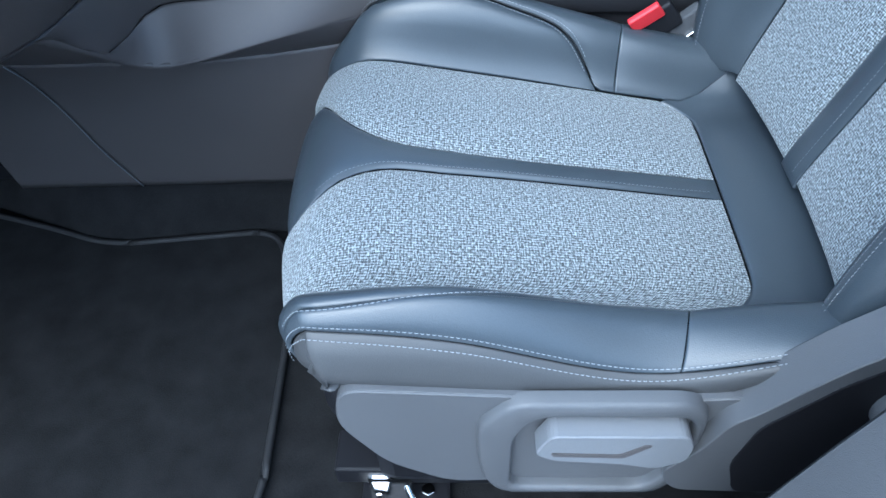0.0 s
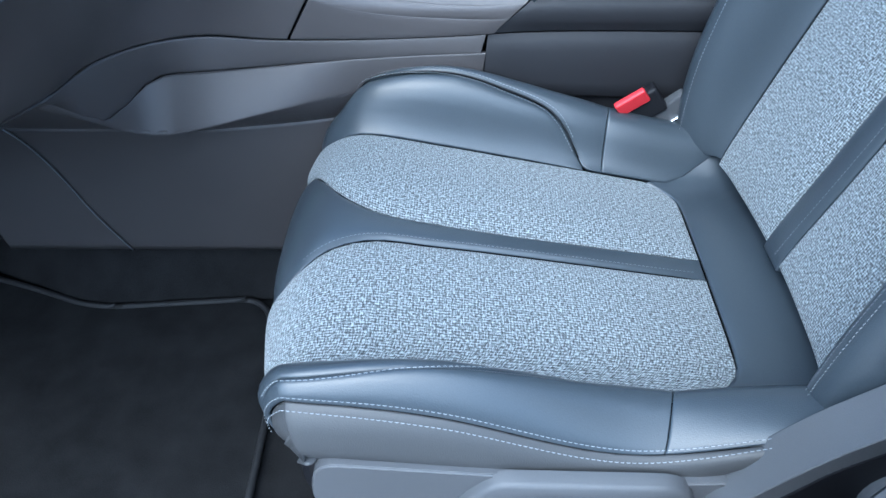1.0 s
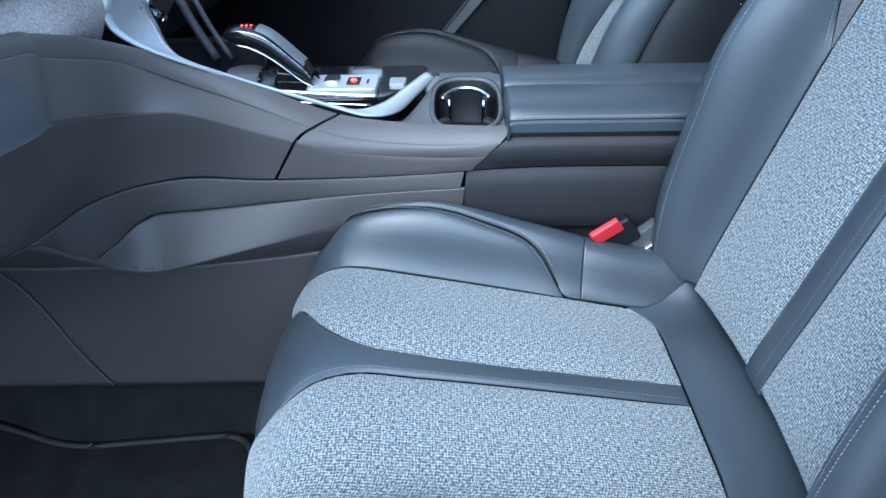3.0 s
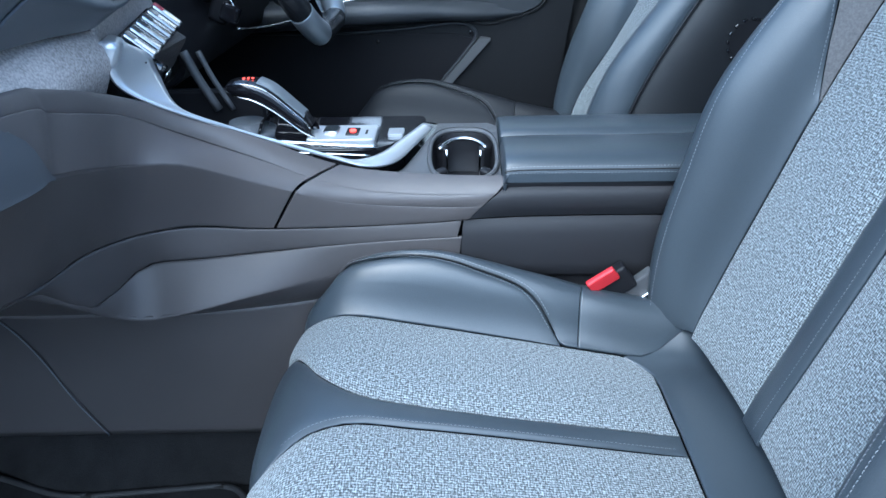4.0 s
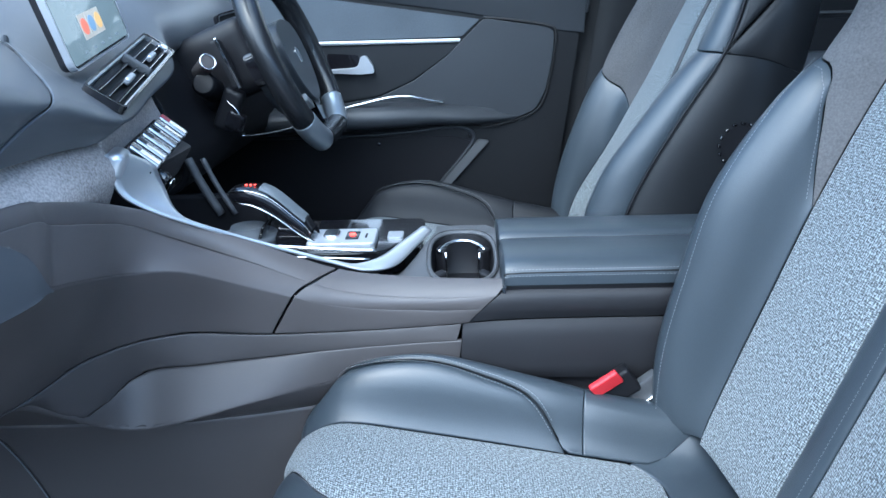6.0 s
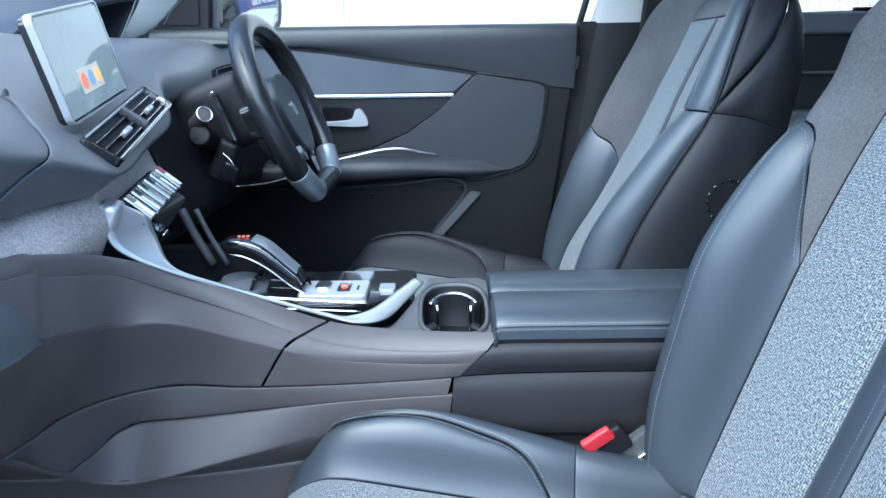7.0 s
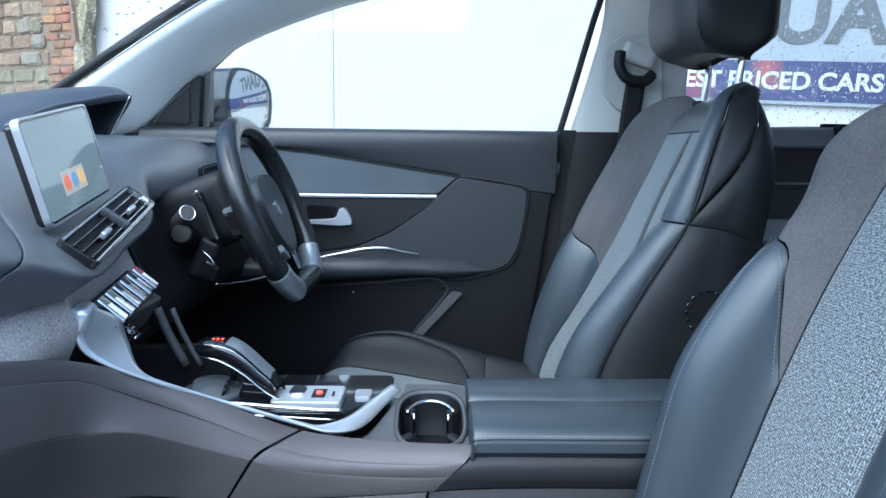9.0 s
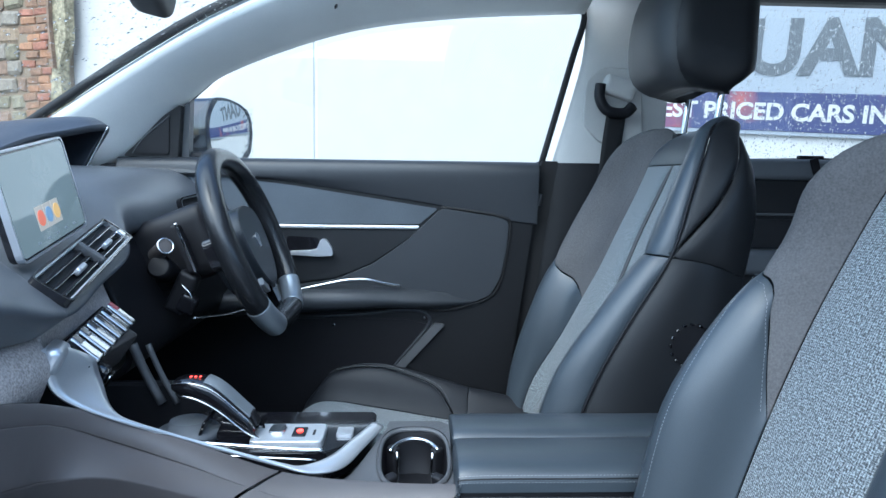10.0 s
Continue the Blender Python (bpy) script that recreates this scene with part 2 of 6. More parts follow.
def stitches(name, pts, mat, parent, size=0.0005, length=0.0028, pitch=0.0044, up=0.0005, skip=0):
    """A row of thread stitches along a line of (point, normal)."""
    P = np.array([p for p, _ in pts], float)
    N = np.array([q for _, q in pts], float)
    d = np.concatenate([[0], np.cumsum(np.linalg.norm(np.diff(P, axis=0), axis=1))])
    verts, faces = [], []
    for s in np.arange(0, d[-1] - length, pitch):
        ends = []
        for t in (s, s + length):
            ends.append((np.array([np.interp(t, d, P[:, k]) for k in range(3)]), np.array([np.interp(t, d, N[:, k]) for k in range(3)])))
        (p, nrm), (q, _) = ends
        ax = (q - p) / (np.linalg.norm(q - p) + 1e-9)
        sd = np.cross(ax, nrm)
        sd /= np.linalg.norm(sd) + 1e-9
        base = len(verts)
        for e in (p, (p + q) / 2, q):
            lift = up * (2.2 if e is not p and e is not q else 0.6)
            for w, h in ((-1, 0), (0, 1), (1, 0)):
                verts.append(tuple(e + sd * size * 0.6 * w + nrm * (lift + h * size * 0.5)))
        for k in (0, 3):
            faces += [(base + k, base + k + 1, base + k + 4, base + k + 3), (base + k + 1, base + k + 2, base + k + 5, base + k + 4)]
    me = bpy.data.meshes.new(name)
    me.from_pydata(verts, [], faces)
    return put(name, me, mat, parent)


def seam(net, f, n=80, lift=0.0, side=1):
    out = []
    for t in np.linspace(0, 1, n):
        a, b = f(t)
        nr = side * net.normal(a, b)
        out.append((net.at(a, b) + nr * lift, nr))
    return out


def smooth_path(pts, n=8):
    pts = [np.array(p, float) for p in pts]
    net = Net([pts, pts])
    return [net.at(0, t) for t in np.linspace(0, len(pts) - 1, (len(pts) - 1) * n + 1)]


def ribbon(a, b, n=8, lift=0.003, m=7):
    """A bowed strip between two lines of points."""
    A, B = smooth_path(a, n), smooth_path(b, n)
    rows = []
    for p, q in zip(A, B):
        rows.append([p + (q - p) * t + np.array((0, 0, lift * 4 * t * (1 - t))) for t in np.linspace(0, 1, m)])
    return rows


def tube(name, pts, r, mat, parent=None, label="", sides=10, n=6, closed=False, squash=1.0):
    """A round bar along a smooth line; r is a radius or a function of 0..1."""
    path = smooth_path(pts, n) if len(pts) > 2 else [np.array(p, float) for p in pts]
    rf = r if callable(r) else (lambda t: r)
    verts, faces = [], []
    ref = None
    L = len(path)
    for i, p in enumerate(path):
        t = path[min(i + 1, L - 1)] - path[max(i - 1, 0)]
        if closed and i in (0, L - 1):
            t = path[1] - path[L - 2]
        t = t / (np.linalg.norm(t) + 1e-12)
        if ref is None:
            ref = np.cross(t, (0, 0, 1.0)) if abs(t[2]) < 0.9 else np.cross(t, (0, 1.0, 0))
        ref = ref - t * (ref @ t)
        ref /= np.linalg.norm(ref) + 1e-12
        up = np.cross(ref, t)
        for k in range(sides):
            a = 2 * math.pi * k / sides
            verts.append(tuple(p + rf(i / (L - 1)) * (ref * math.cos(a) + up * math.sin(a) * squash)))
    for i in range(L - 1):
        for k in range(sides):
            k2 = (k + 1) % sides
            faces.append((i * sides + k, i * sides + k2, (i + 1) * sides + k2, (i + 1) * sides + k))
    if not closed:
        faces.append(tuple(range(sides))[::-1])
        faces.append(tuple((L - 1) * sides + k for k in range(sides)))
    me = bpy.data.meshes.new(name)
    me.from_pydata(verts, [], faces)
    return put(name, me, mat, parent, label)


def block(size, bevel=0.004, seg=2, at=(0, 0, 0), rot=(0, 0, 0), taper=None):
    """A box with rounded edges as a bmesh; taper scales the top in x and y."""
    bm = bmesh.new()
    bmesh.ops.create_cube(bm, size=1.0)
    for v in bm.verts:
        if taper and v.co.z > 0:
            v.co.x *= taper[0]
            v.co.y *= taper[1]
        v.co = Vector((v.co.x * size[0], v.co.y * size[1], v.co.z * size[2]))
    if bevel:
        bmesh.ops.bevel(bm, geom=bm.edges[:], offset=bevel, segments=seg, affect="EDGES", profile=0.6)
    bm.transform(pose(*at, *rot))
    return bm


def slab(outline, lo, hi, axis="y", bevel=0.003, seg=2):
    """A plate with this outline, from lo to hi along an axis; outline in the other two axes."""
    bm = bmesh.new()
    spot = {"x": lambda u, v, w: (w, u, v), "y": lambda u, v, w: (u, w, v), "z": lambda u, v, w: (u, v, w)}[axis]
    vs = [bm.verts.new(spot(u, v, lo)) for u, v in outline]
    f = bm.faces.new(vs)
    ext = bmesh.ops.extrude_face_region(bm, geom=[f])
    d = Vector(spot(0, 0, hi - lo))
    bmesh.ops.translate(bm, verts=[g for g in ext["geom"] if isinstance(g, bmesh.types.BMVert)], vec=d)
    if bevel:
        bmesh.ops.bevel(bm, geom=bm.edges[:], offset=bevel, segments=seg, affect="EDGES", clamp_overlap=True)
    return bm


def disc(r, depth, n=24, at=(0, 0, 0), rot=(0, 0, 0), bevel=0.001, r2=None):
    bm = bmesh.new()
    bmesh.ops.create_cone(bm, cap_ends=True, segments=n, radius1=r, radius2=r if r2 is None else r2, depth=depth)
    if bevel:
        bmesh.ops.bevel(bm, geom=[e for e in bm.edges if len(e.link_faces) == 2 and e.calc_face_angle(0) > 0.8], offset=bevel, segments=2, affect="EDGES")
    bm.transform(pose(*at, *rot))
    return bm


def rounded(pts, r=0.01, n=4):
    """An outline with its corners rounded."""
    out = []
    for i, p in enumerate(pts):
        p, a, b = np.array(p, float), np.array(pts[i - 1], float), np.array(pts[(i + 1) % len(pts)], float)
        ra, rb = min(r, np.linalg.norm(a - p) * 0.45), min(r, np.linalg.norm(b - p) * 0.45)
        s, e = p + (a - p) / np.linalg.norm(a - p) * ra, p + (b - p) / np.linalg.norm(b - p) * rb
        for t in np.linspace(0, 1, n + 1):
            out.append(tuple((1 - t) ** 2 * s + 2 * t * (1 - t) * p + t * t * e))
    return out


def frame_of(o, u, v):
    """The pose with x along u, y towards v, z out of both, at o."""
    o, u, v = Vector(o), Vector(u).normalized(), Vector(v)
    w = u.cross(v).normalized()
    v = w.cross(u)
    m = Matrix((u, v, w)).transposed().to_4x4()
    m.translation = o
    return m


def moved(bm, m):
    bm.transform(m)
    return bm


def ring_of(outline, inner, lo, hi):
    """A flat frame between two outlines of equal count, in x and y, from lo to hi in z."""
    bm = bmesh.new()
    loops = [[bm.verts.new((x, y, z)) for x, y in o] for o, z in ((outline, lo), (outline, hi), (inner, hi), (inner, lo))]
    n = len(outline)
    for a in range(4):
        for k in range(n):
            A, B = loops[a], loops[(a + 1) % 4]
            bm.faces.new((A[k], A[(k + 1) % n], B[(k + 1) % n], B[k]))
    return bm


def rect(w, h, r=0.006, n=4):
    return rounded([(-w / 2, -h / 2), (w / 2, -h / 2), (w / 2, h / 2), (-w / 2, h / 2)], r, n)


def lettering(name, text, mat, parent, m, height, width=None, bold=0.0, depth=0.002):
    """Raised letters from the built-in font, fitted to a width."""
    cu = bpy.data.curves.new(name, "FONT")
    cu.body, cu.size, cu.offset, cu.extrude = text, height / 0.70, bold, depth
    tmp = bpy.data.objects.new(name, cu)
    scene.collection.objects.link(tmp)
    bpy.context.view_layer.update()
    me = bpy.data.meshes.new_from_object(tmp.evaluated_get(bpy.context.evaluated_depsgraph_get()))
    bpy.data.objects.remove(tmp)
    co = np.empty(len(me.vertices) * 3)
    me.vertices.foreach_get("co", co)
    co = co.reshape(-1, 3)
    if width:
        co[:, 0] = (co[:, 0] - co[:, 0].min()) * width / np.ptp(co[:, 0])
    me.vertices.foreach_set("co", co.ravel())
    me.transform(m)
    me.materials.clear()
    return put(name, me, mat, parent, "", False)


# ---- setting: ground and cabin floor ----


def around(outline, n, c):
    """n points of an outline, met by rays from c at even angles."""
    out = []
    for a in np.linspace(0, 2 * math.pi, n, endpoint=False):
        d, best = np.array((math.cos(a), math.sin(a))), 9.0
        for i in range(len(outline)):
            p, q = np.array(outline[i - 1], float), np.array(outline[i], float)
            m = np.array([d, p - q]).T
            if abs(np.linalg.det(m)) > 1e-9:
                t, s = np.linalg.solve(m, p - c)
                if t > 0 and 0 <= s <= 1:
                    best = min(best, t)
        out.append(tuple(c + d * best))
    return out


GROUND = -0.42
part("ground", block((160, 160, 0.2), 0, at=(0, 0, GROUND - 0.1)), material("wet_concrete", (0.34, 0.335, 0.325), 0.6, grain=0.6, scale=120), None)
tagged(bpy.data.objects["ground"], "grey asphalt yard round the car", "ground", kind="structure")


# ---- seats ----
def cushion_net(sg):
    """Seat cushion skin: rows from under the nose to the rear, columns across; sg = -1 puts the door on the near side."""
    xs = (0.05, 0.014, -0.002, -0.006, 0.014, 0.06, 0.16, 0.30, 0.44, 0.54)
    zs = (0.215, 0.225, 0.255, 0.288, 0.316, 0.331, 0.318, 0.297, 0.277, 0.272)
    crest = curve((-0.01, 0.012), (0.02, 0.034), (0.06, 0.048), (0.12, 0.060), (0.18, 0.064), (0.25, 0.056), (0.33, 0.044), (0.40, 0.040), (0.54, 0.040))
    rows = []
    for i, (x, z) in enumerate(zip(xs, zs)):
        h = crest(x) if i > 2 else 0.002
        hw = 0.188 - 0.028 * min(max(x / 0.44, 0), 1)
        lean = 0.024 if i < 5 else 0.012
        half = [(0, x, z + 0.004), (hw * 0.5, x, z + 0.003), (hw, x + lean * 0.3, z - 0.002), (hw + 0.03, x + lean * 0.6, z + 0.72 * h),
                (hw + 0.052, x + lean, z + h), (0.256, x + lean * 1.2, z + 0.5 * h), (0.264, x + lean * 1.3, z + 0.1 * h - 0.004), (0.260, x + lean * 1.3, z - 0.022)]
        for c, f in ((4, 0.6), (5, 0.85), (6, 1.0), (7, 1.0)):
            w, px, pz = half[c]
            half[c] = (w - (0.008 if i < 4 else 0.003 if i == 4 else 0), px, pz + (max(z, 0.322) - z) * f if i < 5 else pz)
        near = [(w, px + ((0, 0.007, 0.018, 0.018, 0.008, 0.004, 0.006, 0.016)[c] if i < 4 else (0, 0.003, 0.008, 0.008, 0.004, 0.002, 0.003, 0.008)[c] if i == 4 else 0), pz) for c, (w, px, pz) in enumerate(half)]
        half = [(w, px + ((0, 0, 0, 0.000, 0.010, 0.020, 0.024, 0.03)[c] if i < 4 else (0, 0, 0, 0.004, 0.016, 0.02, 0.022, 0.024)[c] if i == 4 else 0), pz - ((0, 0, 0, 0, 0.010, 0.018, 0.02, 0.02)[c] if i < 4 else (0, 0, 0, 0, 0.0, 0.004, 0.006, 0.006)[c] if i == 4 else 0)) for c, (w, px, pz) in enumerate(half)]
        if i < 6:
            drop = max(z, 0.322) - z if i < 5 else 0.0
            half = [(w, px + (((0, 0, 0, 0, 0.004, 0.016, 0.022, 0.026)[c]) if i > 3 else (0, 0, 0, 0, 0.004, 0.010, 0.012, 0.014)[c]), pz - drop * (0, 0, 0, 0, 0.40, 0.65, 0.8, 0.8)[c]) for c, (w, px, pz) in enumerate(half)]
        if i in (3, 4, 5):
            w3, x3, z3 = half[3]
            half[3] = (w3, x3, z3 + (0.0, 0.003, 0.005)[i - 3])
        if i >= 8:
            near = [(w, px, pz + (0, 0, 0, 0.005, 0.030, 0.055, 0.070, 0.085)[c]) for c, (w, px, pz) in enumerate(near)]
        row = [(px, -w, pz) for w, px, pz in near[:0:-1]] + [(px, w, pz + ({4: -0.05, 5: -0.03, 6: 0.18, 7: 0.32}.get(i, 0.24) * h if c in (3, 4, 5) else 0)) for c, (w, px, pz) in enumerate(half)]
        rows.append(row)
    # the bolster's nose on the -y side: each column bends down from its top in an arc
    for c, rx, rz in ((3, 0.044, 0.060), (4, 0.040, 0.052), (5, 0.029, 0.030), (6, 0.014, 0.012), (7, 0.004, 0.004)):
        x5, y5, z5 = rows[5][7 - c]
        for i, deg in ((4, 36), (3, 78), (2, 112), (1, 145), (0, 178)):
            th = radians(deg)
            rows[i][7 - c] = (x5 - rx * math.sin(th), y5 + 0.012 * (1 - math.cos(min(th, math.pi / 2))), z5 - rz + rz * math.cos(th))
    return Net(rows)


def back_net(push, rear, inner=None):
    """Backrest skin: rows up the back and over its top, columns across; inner is the swell of the bolster on the -y side."""
    zs = (0.25, 0.31, 0.40, 0.50, 0.60, 0.70, 0.78, 0.845, 0.885, 0.905, 0.88)
    wide = (0.94, 0.97, 1.0, 1.0, 1.0, 0.985, 0.96, 0.90, 0.80, 0.66, 0.60)
    rows = []
    for i, (z, k) in enumerate(zip(zs, wide)):
        x = 0.497 + 0.33 * (z - 0.32) + 0.10 * max(0, z - 0.66) + (0.012, 0, 0, 0, 0, 0, 0, 0, 0.004, 0.03, 0.065)[i]
        dip = -0.012 if i in (8, 9) else 0.0
        sides = []
        for p in ((inner or push)[i], push[i]):
            sides.append([(0, x + 0.010, z + dip), (0.085, x + 0.007, z + dip), (0.168 * k, x - 0.002, z), (0.198 * k, x - 0.72 * p, z), (0.226 * k, x - p, z + 0.002),
                          (0.256 * k, x - 0.45 * p, z), (0.268 * k, x + 0.42 * rear[i], z - 0.01), (0.240 * k, x + rear[i], z - 0.035)])
        rows.append([(px, -w, pz) for w, px, pz in sides[0][:0:-1]] + [(px, w, pz) for w, px, pz in sides[1]])
    return Net(rows)


def passenger_back(st):
    bk = back_net([0.02, 0.040, 0.068, 0.082, 0.088, 0.068, 0.040, 0.050, 0.036, 0.012, 0.0], (0.15, 0.15, 0.15, 0.15, 0.145, 0.135, 0.115, 0.09, 0.065, 0.04, 0.03))
    back = part("backrest", block((0.10, 0.40, 0.50), 0.04, 3, at=(0.735, 0, 0.60), rot=(0, 20, 0)), BLACK, st, "black padded back shell")
    top_end, half = 8.1, 0.23

    def split(b):
        return float(np.interp(b, (2.02, 2.5, 2.9, 3.3, 5.2), (3.95, 4.8, 5.3, 5.5, 5.65)))

    for sgn in (-1, 1):
        panel("fabric_insert", bk, lambda p, q: (0.9 + p * (top_end - 0.9), 7 + sgn * (half + 0.01 + q * (1.99 - half))), CLOTH, back, "blue-grey woven cloth insert", 36, 14, 0.004, side=1)

        def low(p, q, sgn=sgn):
            lo = 1.0 - 0.5 * q
            return lo + p * (split(2.02 + q * 3.2) - lo), 7 + sgn * (2.02 + q * 3.2)

        def high(p, q, sgn=sgn):
            bot = split(2.02 + q * 2.58) + 0.02
            return bot + p * (9.4 - bot), 7 + sgn * (2.02 + q * 2.58)

        panel("side_bolster", bk, low, LEATHER, back, "", 34, 18, 0.004, side=1)
        panel("shoulder", bk, high, FELT if sgn > 0 else LEATHER, back, "grey felt shoulder panel" if sgn > 0 else "", 30, 18, 0.004, side=1)
        panel("shoulder_edge", bk, lambda p, q: ((lambda lo: lo + p * (9.4 - lo))(split(4.62 + q * 0.60) + 0.02), 7 + sgn * (4.62 + q * 0.60)), LEATHER, back, "", 24, 8, 0.003, 0.002, side=1)
        panel("back_side", bk, lambda p, q: (0.1 + p * 9.3, 7 + sgn * (5.24 + q * 1.76)), LEATHER if sgn < 0 else LEATHER_BLACK, back, "", 34, 10, 0.003, side=1)
        for off in (3.72, 3.86) if sgn < 0 else (3.42,):
            stitches("stitching", seam(bk, lambda t: (0.6 + t * 4.9, 7 + sgn * (off + 0.25 * t)), 90, 0.0075 if sgn > 0 else 0.004, 1), THREAD if sgn > 0 else THREAD_DARK, back)
        stitches("stitching", seam(bk, lambda t: (split(2.12 + t * 1.5) - 0.09, 7 + sgn * (2.12 + t * 1.5)), 40, 0.004, 1), THREAD_DARK, back)
    for off in (-0.15, 0.15):
        stitches("stitching", seam(bk, lambda t: (1.0 + t * 6.8, 7 + off), 90, 0.002, 1), THREAD_DARK, back)
    panel("centre_strip", bk, lambda p, q: (0.8 + p * (top_end - 0.8), 7 + (2 * q - 1) * half), LEATHER, back, "dark leather strip", 36, 8, 0.002, side=1)
    panel("top_panel", bk, lambda p, q: (top_end + 0.02 + p * (9.7 - top_end), 7 + (2 * q - 1) * 2.0), LEATHER, back, "", 14, 20, 0.003, side=1)
    lumbar_wheel(back, 0.612, 0.266)


def driver_back(st):
    bk = back_net([0.030, 0.046, 0.062, 0.066, 0.060, 0.046, 0.038, 0.036, 0.024, 0.008, 0.0], (0.20, 0.19, 0.18, 0.165, 0.14, 0.12, 0.10, 0.072, 0.045, 0.022, 0.015),
                  [0.060, 0.080, 0.095, 0.095, 0.064, 0.034, 0.030, 0.027, 0.020, 0.006, 0.0])
    back = part("backrest", block((0.05, 0.36, 0.46), 0.02, 3, at=(0.690, 0, 0.560), rot=(0, 20, 0)), BLACK, st, "black padded back shell")
    hem = curve((0.5, 9.6), (1.7, 9.45), (2.7, 9.0), (3.6, 8.55), (4.2, 8.2), (5.3, 7.95), (7.3, 7.95))
    top_end, mid = 6.75, 6.5
    reach = curve((0, 2.05), (2.5, 2.05), (4, 1.95), (5, 1.80), (6, 2.0), (7, 2.15), (9.4, 2.4))
    inner = curve((0, 4.75), (4, 4.55), (6, 4.25), (9.4, 4.15))
    ridge = curve((4.9, 1.80), (6, 1.25), (7, 0.90), (8, 0.75), (9.4, 0.6))

    def between(a0, a1, lo, hi):
        """A panel between two lines across the back, from row a0 to row a1."""
        def where(p, q):
            a = a0 + p * (a1 - a0)
            return a, lo(a) + q * (hi(a) - lo(a))
        return where

    panel("fabric_insert", bk, between(0.9, top_end, lambda a: mid + 0.08, lambda a: hem(a) - 0.02), CLOTH, back, "grey woven cloth insert", 36, 16, 0.004, side=1)
    panel("fabric_insert", bk, between(0.9, top_end, lambda a: inner(a) + 0.02, lambda a: mid - 0.08), CLOTH, back, "grey woven cloth insert", 36, 14, 0.004, side=1)
    panel("centre_strip", bk, between(0.8, top_end, lambda a: mid - 0.06, lambda a: mid + 0.06), LEATHER_SIDE, back, "narrow grey leather strip", 36, 6, 0.002, side=1)

    def joint(q):
        return float(np.interp(q, (0.0, 0.3, 1.0), (3.60, 3.95, 4.40)))

    def door_low(p, q):
        a = 0.6 + p * (joint(q) - 0.6)
        return a, hem(a) + q * (11.65 - hem(a))

    def door_high(p, q):
        a = joint(q) + 0.02 + p * (9.38 - joint(q))
        return a, hem(a) + q * (11.65 - hem(a))

    panel("side_bolster", bk, door_low, LEATHER, back, "", 34, 18, 0.004, side=1)
    panel("shoulder", bk, door_high, FELT, back, "grey felt shoulder panel", 34, 20, 0.004, side=1)
    panel("shoulder_edge", bk, between(0.6, 9.4, lambda a: 11.67, lambda a: 12.0), LEATHER_BLACK, back, "", 24, 8, 0.003, 0.002, side=1)
    panel("back_side", bk, between(0.1, 9.4, lambda a: 12.02, lambda a: 14.0), LEATHER_BLACK, back, "", 30, 10, 0.003, side=1)
    panel("side_bolster", bk, between(0.6, 4.90, reach, inner), LEATHER, back, "", 34, 18, 0.004, side=1)
    panel("shoulder", bk, between(4.92, 9.4, reach, inner), LEATHER, back, "", 30, 18, 0.003, side=1)
    panel("side_cover", bk, between(4.92, 8.9, ridge, lambda a: reach(a) - 0.03), LEATHER_BLACK, back, "black leather shoulder side", 28, 14, 0.004, side=1)
    panel("back_side", bk, between(0.1, 4.90, lambda a: 0.0, lambda a: reach(a) - 0.03), LEATHER_BLACK, back, "black leather backrest side", 34, 14, 0.003, side=1)
    panel("back_side", bk, between(4.905, 8.35, lambda a: 0.0, lambda a: ridge(a) - 0.03), LEATHER_BLACK, back, "", 30, 12, 0.003, side=1)
    panel("top_panel", bk, between(top_end + 0.02, 9.7, inner, hem), LEATHER, back, "", 16, 20, 0.003, side=1)
    for f, a0, a1, thread in ((lambda a: reach(a) - 0.16, 5.0, 8.8, BLACK), (lambda a: ridge(a) - 0.14, 5.2, 8.8, BLACK), (lambda a: mid + 0.03, 1.0, 6.6, THREAD_DARK), (lambda a: hem(a) + 0.12, 4.6, 6.8, BLACK)):
        stitches("stitching", seam(bk, lambda t: (a0 + t * (a1 - a0), f(a0 + t * (a1 - a0))), 90, 0.004, 1), thread, back)
    for f, a0, a1 in ((lambda a: 11.66, 4.45, 9.2), (lambda a: reach(a) - 0.015, 0.8, 8.2)):
        tube("piping", [bk.at(a, f(a)) + bk.normal(a, f(a)) * 0.001 for a in np.linspace(a0, a1, 26)], 0.0022, BLACK, back, "black piping", 6, 2)
    lumbar_wheel(back, 0.650, 0.268)


def lumbar_wheel(back, x, y):
    """The ribbed lumbar wheel on the side away from the door: y is the side's distance from the middle, towards +y for the passenger."""
    y = y if x < 0.63 else -y
    knob = part("lumbar_wheel", disc(0.033, 0.012, 28, (x, y, 0.560), (90, 0, 0), 0.004), BLACK, back, "black ribbed lumbar wheel", True)
    for k in range(16):
        a = 2 * math.pi * k / 16
        part("wheel_rib", block((0.006, 0.012, 0.004), 0.001, 1, at=(x + 0.032 * math.cos(a), y * 1.008, 0.560 + 0.032 * math.sin(a)), rot=(0, -math.degrees(a) + 90, 0)), PIANO, knob)


